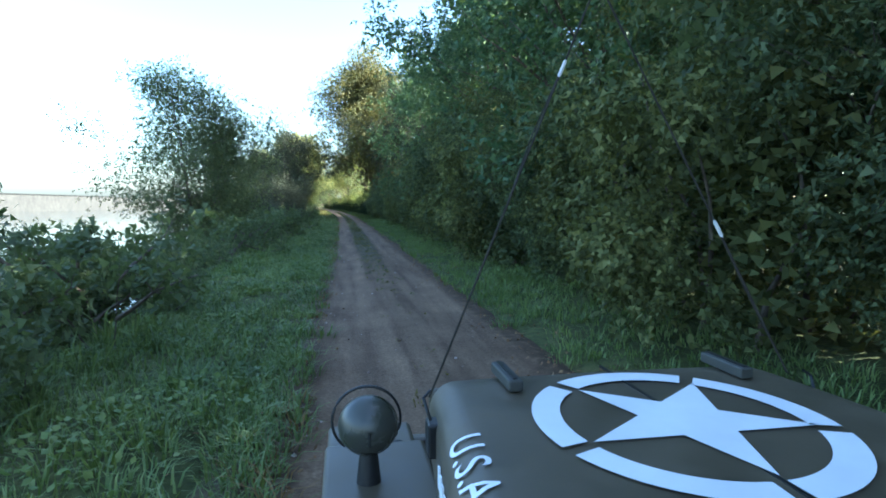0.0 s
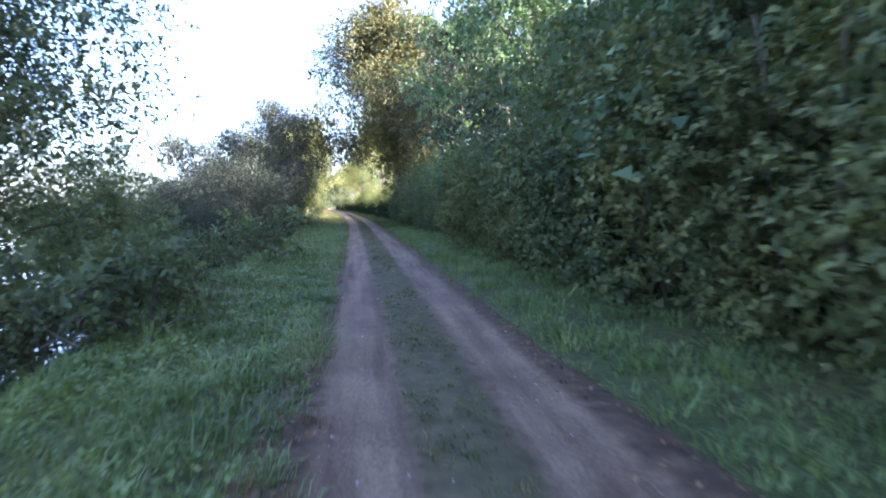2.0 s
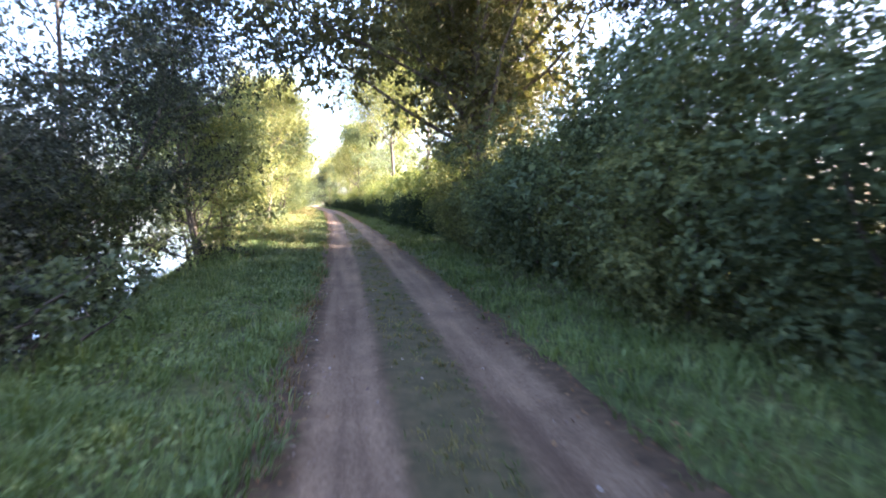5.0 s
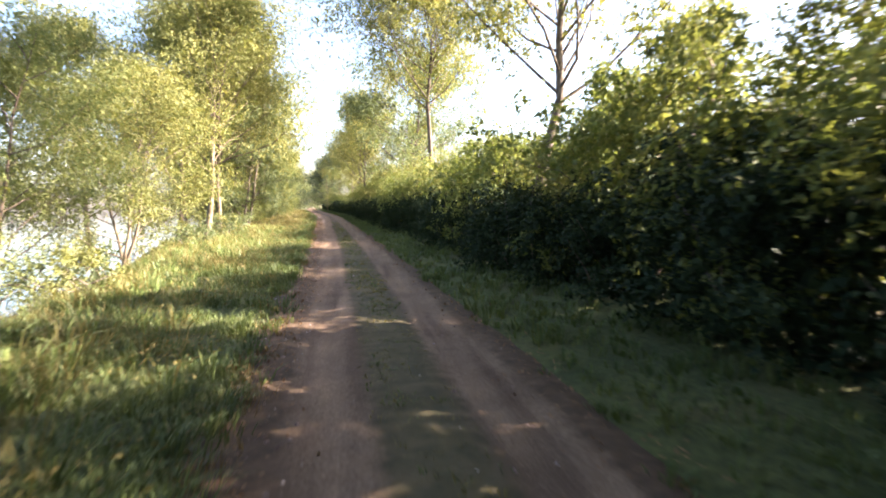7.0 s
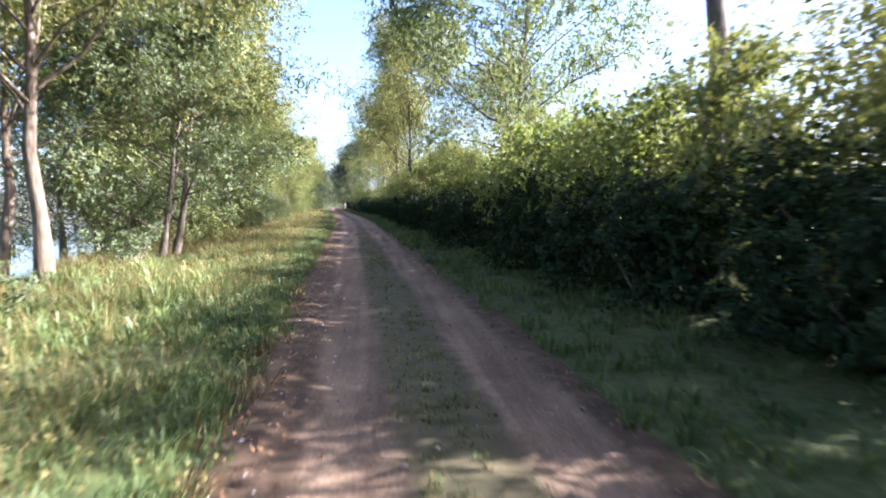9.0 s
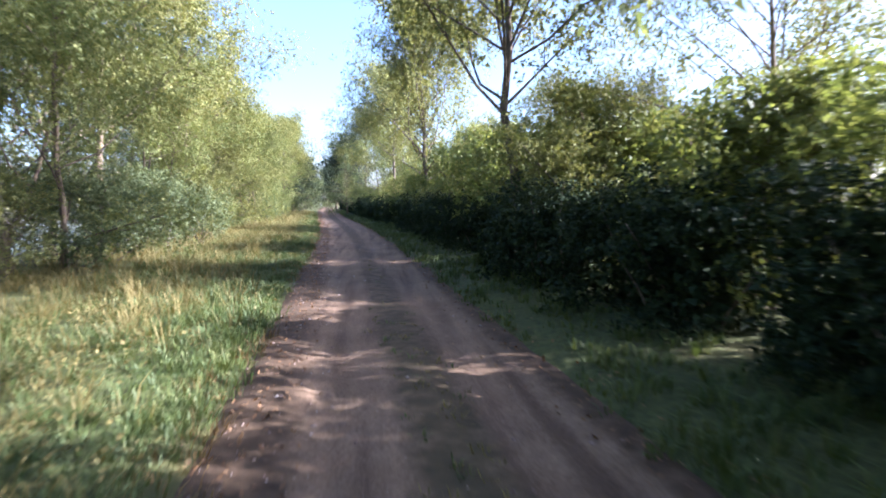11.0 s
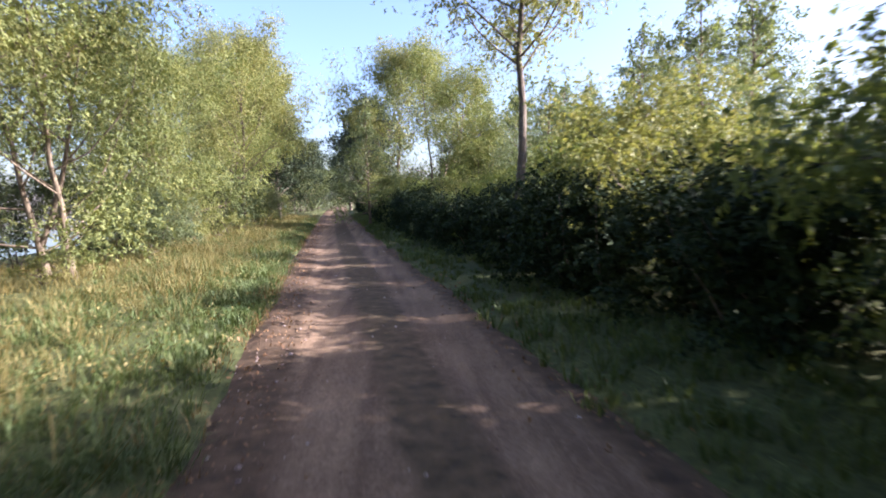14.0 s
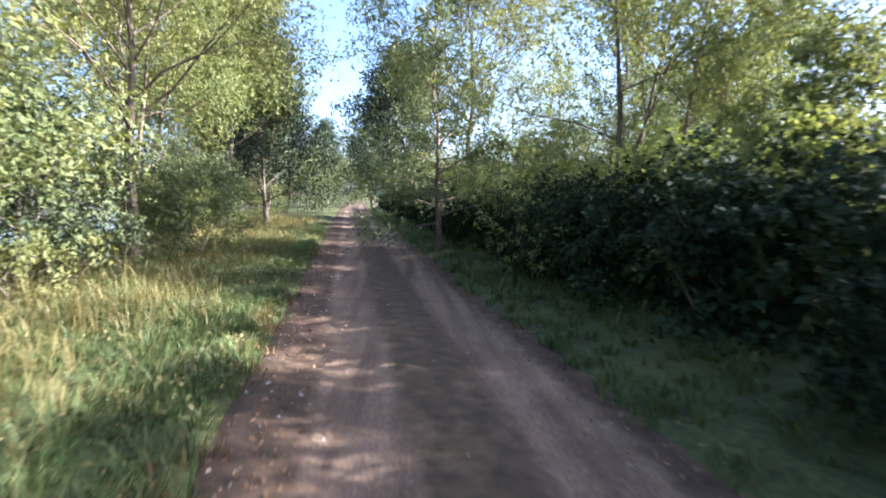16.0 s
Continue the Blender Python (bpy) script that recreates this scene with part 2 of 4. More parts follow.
def mesh_np(name, verts, faces, mat, smooth=False, uvs=None):
    """A mesh from arrays: verts (n, 3), faces (m, 3) or (m, 4)."""
    me = bpy.data.meshes.new(name)
    verts, faces = np.ascontiguousarray(verts, np.float32), np.ascontiguousarray(faces, np.int32)
    k = faces.shape[1]
    me.vertices.add(len(verts))
    me.vertices.foreach_set("co", verts.ravel())
    me.loops.add(faces.size)
    me.loops.foreach_set("vertex_index", faces.ravel())
    me.polygons.add(len(faces))
    me.polygons.foreach_set("loop_start", np.arange(0, faces.size, k, dtype=np.int32))
    me.polygons.foreach_set("use_smooth", np.full(len(faces), smooth))
    me.update(calc_edges=True)
    if uvs is not None:
        layer = me.uv_layers.new(name="UVMap")
        layer.data.foreach_set("uv", np.ascontiguousarray(uvs[faces.ravel()], np.float32).ravel())
    me.materials.append(mat)
    return me


def grid_faces(rows, cols):
    i = np.arange(rows * cols).reshape(rows, cols)
    return np.stack([i[:-1, :-1], i[:-1, 1:], i[1:, 1:], i[1:, :-1]], -1).reshape(-1, 4)


def sheet(us, ys, height, name, mat, uvs=None):
    U, Y = np.meshgrid(us, ys)
    V = np.stack([line_x(Y) + U, Y, height(U, Y)], -1).reshape(-1, 3)
    return mesh_np(name, V, grid_faces(len(ys), len(us)), mat, True, uvs(U, Y).reshape(-1, 2) if uvs else None)


us = np.concatenate([[-900, -500, -300, -200, -150, -143, -139, -135, -120, -60, -30, -18], np.arange(-14, 8, 0.4), [9, 12, 18, 30, 60, 120, 300, 700, 1500]])
ys = np.concatenate([[-900, -500, -250, -120, -60, -35], np.arange(-20, 215, 0.8), [225, 245, 280, 340, 450, 650, 1000, 1600]])
ground = tagged(new("ground", sheet(us, ys, land, "ground", SOIL)), "mossy earth of the river bank and field", "ground", kind="structure")


def track_height(U, Y):
    rut = np.exp(-((U - 0.0) / 0.30) ** 2) + np.exp(-((U - 1.28) / 0.30) ** 2)
    edge = np.clip((np.abs(U - 0.58) - 1.25) / 0.3, 0, 1)
    rough = 0.012 * np.sin(U * 9 + Y * 2.3) * np.sin(Y * 3.1 + U * 4) + 0.01 * np.sin(Y * 1.3) * np.sin(U * 3 + Y * 0.4)
    return 0.035 - 0.035 * rut + rough - 0.07 * edge


def surface(u, y):
    """Top of the ground or of the track sheet."""
    return np.where(np.abs(u - 0.58) < 1.5, np.maximum(land(u, y), track_height(u, y)), land(u, y))


def track_uv(U, Y):
    wide = np.interp(Y, [-20, 6, 14, 98, 112, 135, 160], [0.42, 0.38, 0.32, 0.32, 0.40, 0.38, 0.33])
    wheel = np.exp(-((U - 0.05) / wide) ** 4) + np.exp(-((U - 1.34) / wide) ** 4)
    bare = np.interp(Y, [-20, 10, 20, 92, 104, 118, 126, 140, 146], [0.9, 0.7, 0.0, 0.0, 0.2, 0.45, 0.25, 0.0, 0.0])
    middle = np.exp(-((U - 0.62) / 0.42) ** 4) * bare
    green = np.exp(-((U - 0.69) / 0.40) ** 4) * (1 - bare) * np.interp(Y, [95, 118], [1.0, 0.3])
    verge = np.clip((np.interp(Y, EDGE_Y, EDGE_U) - 0.22 - U) / 0.2, 0, 1) + np.clip((U - 1.95) / 0.15, 0, 1)
    return np.stack([np.clip(wheel + middle, 0, 1), np.clip(green + verge, 0, 1)], -1)


road = tagged(new("road", sheet(np.arange(-0.98, 2.15, 0.1), np.arange(-30, 262, 0.4), track_height, "road", TRACK, track_uv)),
              "rutted pinkish gravel track with earthy edges", "track", kind="structure")
U4 = np.array([[-1200, -900, -2.45], [-3.0, -900, -2.45], [-3.0, 1700, -2.45], [-1200, 1700, -2.45]], float)
water = tagged(new("water", mesh_np("water", U4, np.array([[0, 1, 2, 3]]), WATER)), "still pale river beside the track", "water", kind="structure")


def box_np(x0, x1, y0, y1, z0, z1):
    v = np.array([[x, y, z] for z in (z0, z1) for y in (y0, y1) for x in (x0, x1)], float)
    f = np.array([[0, 2, 3, 1], [4, 5, 7, 6], [0, 1, 5, 4], [2, 6, 7, 3], [0, 4, 6, 2], [1, 3, 7, 5]])
    return v, f


def part(name, me, parent, label=""):
    ob = new(name, me)
    ob.parent = parent
    if label:
        ob["label"] = label
    return ob


def thing(name, x, y, z, label, category, group="", turn=0.0, size=1.0):
    ob = new(name)
    ob.matrix_world = Matrix.Translation((x, y, z)) @ Matrix.Rotation(turn, 4, "Z") @ Matrix.Scale(size, 4)
    return tagged(ob, label, category, group)


bank_wall = thing("river_wall", -150, 200, 0, "long weathered stone embankment wall across the river", "embankment")
part("wall", mesh_np("wall", *box_np(-2, 2, -700, 900, -3.5, 5.6), STONE), bank_wall)
part("coping", mesh_np("coping", *box_np(-2.3, 2.3, -700, 900, 5.6, 6.1), COPING), bank_wall, "dark coping along the top")

# ---- plants ----


def tube(points, radii, sides=6):
    """A tapered limb along points."""
    pts, n = np.asarray(points, float), len(points)
    d = np.gradient(pts, axis=0)
    d /= np.linalg.norm(d, axis=1)[:, None] + 1e-9
    ref = np.where(np.abs(d[:, 2:3]) > 0.9, [[1.0, 0, 0]], [[0, 0, 1.0]])
    a = np.cross(d, ref)
    a /= np.linalg.norm(a, axis=1)[:, None] + 1e-9
    b = np.cross(d, a)
    ang = np.linspace(0, 2 * np.pi, sides, endpoint=False)
    ring = a[:, None] * np.cos(ang)[None, :, None] + b[:, None] * np.sin(ang)[None, :, None]
    v = (pts[:, None] + ring * np.asarray(radii)[:, None, None]).reshape(-1, 3)
    i = np.arange(n * sides).reshape(n, sides)
    j = np.roll(i, -1, axis=1)
    f = np.stack([i[:-1], j[:-1], j[1:], i[1:]], -1).reshape(-1, 4)
    return v, f


def join(pieces):
    vs, fs, off = [], [], 0
    for v, f in pieces:
        vs.append(v)
        fs.append(f + off)
        off += len(v)
    return np.concatenate(vs), np.concatenate(fs)


def leaves(centres, size, rng, up=0.35, droop=0.2, slim=0.30, tri=False):
    """A pointed leaf at each centre."""
    n = len(centres)
    a = rng.normal(size=(n, 3))
    a[:, 2] = a[:, 2] * 0.6 - droop
    a /= np.linalg.norm(a, axis=1)[:, None]
    nrm = rng.normal(size=(n, 3)) + [0, 0, up]
    b = np.cross(a, nrm)
    b /= np.linalg.norm(b, axis=1)[:, None] + 1e-9
    c = np.cross(a, b)
    L = size * rng.uniform(0.65, 1.25, n)[:, None]
    if tri:
        v = np.stack([centres + a * L * 0.6, centres - a * L * 0.4 + b * L * slim * 1.2, centres - a * L * 0.35 - b * L * slim * 1.2], 1).reshape(-1, 3)
        return v, np.arange(3 * n).reshape(n, 3)
    v = np.stack([centres - a * L * 0.5, centres + b * L * slim + c * L * 0.06, centres + a * L * 0.5, centres - b * L * slim + c * L * 0.06], 1).reshape(-1, 3)
    return v, np.arange(4 * n).reshape(n, 4)


def sprays(centres, radii, count, leaf, rng, per=9, flat=0.8, slim=0.24, tri=True, droop=0.35, inner=0.3, floor=0.08):
    """Leaves on short twigs that stand out from the skin of each clump, so that a clump has a lit and a dark side."""
    n = max(1, count // per)
    weight = radii ** 2 / (radii ** 2).sum()
    k = rng.choice(len(centres), n, p=weight)
    d = rng.normal(size=(n, 3)) + [0, 0, 0.25]
    d /= np.linalg.norm(d, axis=1)[:, None]
    r = radii[k] * (inner + (1 - inner) * rng.uniform(0, 1, n) ** 0.55) * rng.uniform(0.85, 1.2, n)
    root = centres[k] + d * r[:, None] * [1, 1, flat]
    axis = d + rng.normal(size=(n, 3)) * 0.5 - [0, 0, droop]
    axis /= np.linalg.norm(axis, axis=1)[:, None]
    root, axis, d = (np.repeat(a, per, axis=0) for a in (root, axis, d))
    m = len(root)
    along = np.tile(np.linspace(-0.5, 0.5, per), n)[:, None] * per * leaf * 0.30
    c = root + axis * along + rng.normal(size=(m, 3)) * leaf * 0.30
    a = axis * 0.7 + rng.normal(size=(m, 3)) * 0.6 - [0, 0, droop]
    a /= np.linalg.norm(a, axis=1)[:, None]
    b = np.cross(a, d * 0.9 + rng.normal(size=(m, 3)) * 0.45 + [0, 0, 0.5])
    b /= np.linalg.norm(b, axis=1)[:, None] + 1e-9
    ok = c[:, 2] > floor
    c, a, b = c[ok], a[ok], b[ok]
    m = len(c)
    L = leaf * rng.uniform(0.65, 1.25, m)[:, None]
    if tri:
        v = np.stack([c + a * L * 0.6, c - a * L * 0.4 + b * L * slim * 1.2, c - a * L * 0.35 - b * L * slim * 1.2], 1)
        return v.reshape(-1, 3), np.arange(3 * m).reshape(m, 3)
    bend = np.cross(a, b) * L * 0.06
    v = np.stack([c - a * L * 0.5, c + b * L * slim + bend, c + a * L * 0.5, c - b * L * slim + bend], 1)
    return v.reshape(-1, 3), np.arange(4 * m).reshape(m, 4)


def limb(start, way, length, r0, rng, n=5, rise=0.25, wander=0.18):
    pts, p, d = [np.array(start)], np.array(start, float), np.array(way, float)
    for _ in range(n - 1):
        d = d + rng.normal(size=3) * wander + [0, 0, rise * 0.3]
        d /= np.linalg.norm(d)
        p = p + d * length / (n - 1)
        pts.append(p)
    return np.array(pts), np.linspace(r0, r0 * 0.25, n)


def tree_meshes(name, seed, height, radius, base, trunk_r, limbs, count, leaf, bark, foliage, stems=1, clump=0.7, spread=0.9, slim=0.3, top=0.55, lean=0.0, tri=True, core=0, rise=0.25, full=0.0, cone=False):
    """Wood and leaves of a tree: trunk or stems, limbs, branches, and clumps of leaves round their outer ends."""
    rng = np.random.default_rng(seed)
    wood, cen, rad = [], [], []
    for s in range(stems):
        tilt = rng.normal(size=2) * (0.05 if stems == 1 else 0.2) + [lean, 0]
        foot = rng.normal(size=2) * (0.0 if stems == 1 else 0.25)
        h = height * (1.0 if s == 0 else rng.uniform(0.75, 0.98))
        n = 9
        zz = np.linspace(0, h * 0.9, n)
        way = np.cumsum(rng.normal(size=(n, 2)) * 0.035 * h / n * 2, axis=0)
        trunk = np.column_stack([foot[0] + tilt[0] * zz + way[:, 0], foot[1] + tilt[1] * zz + way[:, 1], zz])
        tr = trunk_r * (1 if stems == 1 else 0.7) * (1 - 0.9 * (zz / (h * 0.9)) ** 0.8)
        tr[0] *= 1.3
        wood.append(tube(trunk, tr, 8 if trunk_r > 0.06 else 5))
        m = max(3, limbs // stems)
        for i in range(m):
            q = (i + rng.uniform(0, 0.8)) / m
            z = h * (base + (0.88 - base) * q)
            start = np.array([np.interp(z, zz, trunk[:, k]) for k in range(3)])
            az = i * 2.399 + rng.uniform(-0.5, 0.5) + s * 2.1
            prof = math.sin(math.pi * min(1, max(0.12, (q * (1 - 0.22) + 0.22)) ** (1 / (2 * top)))) if q < 1 else 0.3
            length = radius * (1.05 - q if cone else 0.35 + 0.75 * prof) * rng.uniform(0.75, 1.15)
            thin = 1.15 - q if cone else 1.0
            up = rise + 0.35 * (stems == 1 and rise > 0.2) + 0.9 * q * rng.uniform(0.6, 1.2)
            d = np.array([math.cos(az), math.sin(az), up])
            d /= np.linalg.norm(d)
            r0 = np.interp(z, zz, tr) * 0.44
            pts, rr = limb(start, d, length, max(r0, 0.02), rng, rise=rise)
            wood.append(tube(pts, rr, 5 if trunk_r > 0.06 else 3))
            for j in range(3):
                k = rng.integers(2, 5)
                dd = (pts[k] - pts[k - 1])
                dd = dd / np.linalg.norm(dd) + rng.normal(size=3) * 0.6
                dd /= np.linalg.norm(dd)
                sp, sr = limb(pts[k], dd, length * rng.uniform(0.3, 0.55), rr[k] * 0.6, rng, 4)
                if trunk_r > 0.06 or j == 0 or trunk_r < 0.02:
                    wood.append(tube(sp, sr, 4 if trunk_r > 0.06 else 3))
                cen += [sp[2], sp[3]]
                rad += [thin * clump * rng.uniform(0.5, 0.9), thin * clump * rng.uniform(0.6, 1.1)]
            if full:
                cen += [pts[1], (pts[0] + pts[1]) / 2 - [0, 0, 0.3]]
                rad += [clump * full, clump * full]
            cen += [pts[2], pts[3], pts[4]]
            rad += [thin * clump * rng.uniform(0.5, 0.8), thin * clump * rng.uniform(0.6, 1.0), thin * clump * rng.uniform(0.6, 1.1)]
        cen.append(trunk[-1] + [0, 0, 0.05 * h])
        rad.append(clump * (0.3 if cone else 0.9))
    cen, rad = np.array(cen), np.array(rad)
    lv, lf = sprays(cen, rad * spread, count, leaf, rng, slim=slim, tri=tri, per=7 if leaf < 0.2 else 5)
    if core:                                    # broad leaves added deep inside the clumps to stop light leaking through
        inner = cen[rng.integers(0, len(cen), core)] + rng.normal(size=(core, 3)) * clump * 0.22
        lv, lf = join([(lv, lf), leaves(inner[inner[:, 2] > 0.3], leaf * (1.3 if leaf < 0.1 else 1.0), rng, slim=0.34, tri=tri)])
    return (mesh_np(name + "_wood", *join(wood), bark, True), mesh_np(name + "_leaves", lv, lf, foliage))


def plant(name, kinds, kind, u, y, turn, size, label, category, group, sink=0.08):
    wood, crown = kinds[kind]
    x = float(line_x(y)) + u
    ob = thing(name, x, y, float(land(u, y)) - sink, label, category, group, turn, size)
    part("trunk" if name == "tree" else "branchwork", wood, ob)
    part("crown" if name == "tree" else "foliage", crown, ob)
    return ob


KINDS = {
    "wall_a": tree_meshes("wall_a", 11, 13.0, 4.2, 0.08, 0.22, 28, 27000, 0.14, BARK, LEAF_DARK, clump=1.3, core=2600, slim=0.28),
    "wall_b": tree_meshes("wall_b", 12, 11.0, 3.6, 0.06, 0.18, 26, 25000, 0.135, BARK, LEAF_DARK, stems=2, clump=1.25, core=2400, slim=0.28),
    "wall_far": tree_meshes("wall_far", 37, 13.0, 4.2, 0.08, 0.22, 26, 12000, 0.24, BARK, LEAF_DARK, clump=1.4, core=1800),
    "end_tree": tree_meshes("end_tree", 38, 12.0, 4.0, 0.06, 0.20, 26, 13000, 0.22, BARK, LEAF_END, clump=1.35, core=2000),
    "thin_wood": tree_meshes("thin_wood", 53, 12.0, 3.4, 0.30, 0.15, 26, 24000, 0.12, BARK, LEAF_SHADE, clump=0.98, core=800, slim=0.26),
    "oak": tree_meshes("oak", 13, 15.0, 7.6, 0.20, 0.26, 64, 135000, 0.20, BARK, LEAF_AUTUMN, clump=2.1, core=9000, rise=0.32, full=0.7, slim=0.28, lean=0.14),
    "oak_low": tree_meshes("oak_low", 57, 6.8, 2.7, 0.26, 0.12, 30, 26000, 0.11, BARK, LEAF_AUTUMN, clump=0.9, core=1000, full=0.4, slim=0.28),
    "ash_a": tree_meshes("ash_a", 14, 11.5, 4.6, 0.32, 0.17, 34, 62000, 0.115, BARK, LEAF_ASH, clump=1.3, core=1600, slim=0.22),
    "ash_tall": tree_meshes("ash_tall", 31, 14.0, 4.8, 0.40, 0.19, 34, 84000, 0.115, BARK, LEAF_ASH, clump=1.55, core=2600, full=0.45, slim=0.22),
    "ash_b": tree_meshes("ash_b", 15, 9.5, 3.6, 0.26, 0.13, 28, 66000, 0.084, BARK_PALE, LEAF_ASH, clump=1.05, core=2200, slim=0.2),
    "willow_a": tree_meshes("willow_a", 16, 8.0, 3.0, 0.06, 0.11, 33, 88000, 0.070, BARK_PALE, LEAF_WILLOW, stems=3, clump=1.0, slim=0.2, core=3500),
    "willow_b": tree_meshes("willow_b", 17, 6.5, 2.6, 0.06, 0.09, 30, 66000, 0.070, BARK_PALE, LEAF_ASH, stems=3, clump=0.95, slim=0.22, core=3000),
    "river_round": tree_meshes("river_round", 55, 9.2, 3.0, 0.10, 0.15, 60, 116000, 0.086, BARK, LEAF_BANK, stems=3, clump=1.2, slim=0.24, core=6000, lean=-0.16, full=0.7, top=0.42),
    "bank": tree_meshes("bank", 28, 9.0, 2.9, 0.10, 0.15, 36, 52000, 0.105, BARK, LEAF_BANK, stems=2, clump=1.0, core=2500, slim=0.22),
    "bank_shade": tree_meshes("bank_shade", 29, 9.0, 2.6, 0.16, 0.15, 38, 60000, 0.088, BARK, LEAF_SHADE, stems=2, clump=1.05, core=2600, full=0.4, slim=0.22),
    "pole": tree_meshes("pole", 19, 7.0, 2.1, 0.10, 0.08, 42, 15000, 0.09, BARK_PALE, LEAF_BANK, clump=0.62, core=500, cone=True, rise=0.15, slim=0.2),
    "bush_dark": tree_meshes("bush_dark", 20, 3.4, 1.7, 0.03, 0.05, 24, 13000, 0.085, BARK, LEAF_EDGE, stems=4, clump=0.75, core=900),
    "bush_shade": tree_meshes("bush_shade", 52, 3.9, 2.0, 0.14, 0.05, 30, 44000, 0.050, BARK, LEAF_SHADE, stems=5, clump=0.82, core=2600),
    "undergrowth": tree_meshes("undergrowth", 39, 6.2, 3.0, 0.03, 0.08, 30, 20000, 0.115, BARK, LEAF_DARK, stems=4, clump=1.1, core=2200),
    "bush_bank": tree_meshes("bush_bank", 25, 3.4, 1.75, 0.03, 0.05, 24, 14000, 0.085, BARK, LEAF_BANK, stems=4, clump=0.75, core=1200, slim=0.24),
    "bush_light": tree_meshes("bush_light", 21, 3.2, 1.6, 0.03, 0.045, 24, 19000, 0.064, BARK, LEAF_ASH, stems=4, clump=0.72, core=1400, slim=0.24),
    "bush_hedge": tree_meshes("bush_hedge", 22, 3.0, 1.7, 0.05, 0.045, 26, 13500, 0.080, BARK, LEAF_GARDEN, stems=4, clump=0.62, core=500),
    "ash_lean": tree_meshes("ash_lean", 35, 10.5, 4.0, 0.22, 0.17, 38, 66000, 0.11, BARK, LEAF_ASH, clump=1.3, core=1800, lean=-0.04, full=0.5, rise=0.55, slim=0.2),
    "ash_full": tree_meshes("ash_full", 36, 9.5, 4.8, 0.30, 0.17, 32, 44000, 0.12, BARK, LEAF_BANK, clump=1.1, core=1500, rise=0.15, full=0.5, slim=0.22),
    "shoots": tree_meshes("shoots", 33, 4.3, 1.0, 0.06, 0.022, 36, 11000, 0.08, BARK_PALE, LEAF_WILLOW, stems=6, clump=0.42, slim=0.26, core=500, rise=0.5),
    "weed": tree_meshes("weed", 23, 0.95, 0.75, 0.02, 0.012, 9, 1700, 0.075, BARK, LEAF_BANK, stems=3, clump=0.28),
    "weed_light": tree_meshes("weed_light", 24, 0.85, 0.65, 0.02, 0.012, 9, 1500, 0.07, BARK, LEAF_ASH, stems=3, clump=0.26),
}

# tall trees that shade the first part of the track, on the field side
R = random.Random(5)
WALL = "tall dark leafy tree crowded behind the hedge"
# the rows begin behind y 0: those trees stay unseen, kept for their shade
for i, y in enumerate(range(-14, 46, 5)):
    plant("tree", KINDS, ("wall_a", "wall_b")[i % 2], 6.6 + R.uniform(-0.5, 0.7) + (0.9 if y > 24 else 0), y + R.uniform(-1, 1), R.uniform(0, 6.28), R.uniform(0.92, 1.1), WALL, "tree", "trees behind the hedge")
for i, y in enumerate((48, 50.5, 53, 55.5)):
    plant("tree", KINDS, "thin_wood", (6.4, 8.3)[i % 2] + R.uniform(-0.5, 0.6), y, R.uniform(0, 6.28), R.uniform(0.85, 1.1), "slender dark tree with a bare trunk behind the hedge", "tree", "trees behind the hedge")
for y in range(-18, 28, 11):
    plant("tree", KINDS, "wall_far", 11.5 + R.uniform(-1, 1.5), y + R.uniform(-2, 2), R.uniform(0, 6.28), R.uniform(1.2, 1.4), WALL, "tree", "trees behind the hedge")
# added trees beyond the wood, placed to hold direct sun off the track
for i, y in enumerate((29, 36, 43, 50, 26, 57.0, 32, 39, 46, 53)):
    plant("tree", KINDS, "wall_far", (20.5 if i < 6 else 24.5) + R.uniform(-1, 1), y, R.uniform(0, 6.28), R.uniform(1.0, 1.1), "dark tree added beyond the wood to shade the track", "tree", "trees behind the hedge")
for u, y, turn, size in ((10.8, 47.5, 0.4, 0.95), (11.8, 52.0, 2.0, 0.9)):
    plant("tree", KINDS, "wall_a", u, y, turn, size, WALL, "tree", "trees behind the hedge")
# extra back row, added only to close sun leaks between the trees
for y in (-16, -4, 8, 20):
    plant("tree", KINDS, "wall_far", 17.0 + R.uniform(-1, 1.5), y, R.uniform(0, 6.28), R.uniform(1.4, 1.6), WALL, "tree", "trees behind the hedge")
# added bushes that stop low sun passing under the crowns
for y in np.arange(-6, 36, 5.0):
    plant("bush", KINDS, "undergrowth", 9.0 + R.uniform(-0.4, 0.4), float(y), R.uniform(0, 6.28), R.uniform(0.92, 1.12), "tall dark undergrowth added between the trees to block low sun", "bush", "undergrowth of the wood")
for i, y in enumerate(np.arange(1.5, 56, 2.6)):
    plant("bush", KINDS, ("bush_dark", "bush_bank", "bush_dark")[i % 3], 5.4 + R.uniform(-0.2, 0.6), float(y) + R.uniform(-0.9, 0.9), R.uniform(0, 6.28), R.uniform(0.85, 1.15) * (1.0 if y > 30 else 1.2),
          "dense green bush crowding the edge of the wood", "bush", "bushes at the edge of the wood")
plant("tree", KINDS, "oak", 4.3, 59.5, 2.4, 0.9, "big spreading tree with yellowing leaves overhanging the track", "tree", "trees along the hedge")
plant("tree", KINDS, "oak_low", 6.6, 65.4, 0.8, 0.85, "low bushy tree with brownish leaves beside the hedge", "tree", "trees along the hedge")
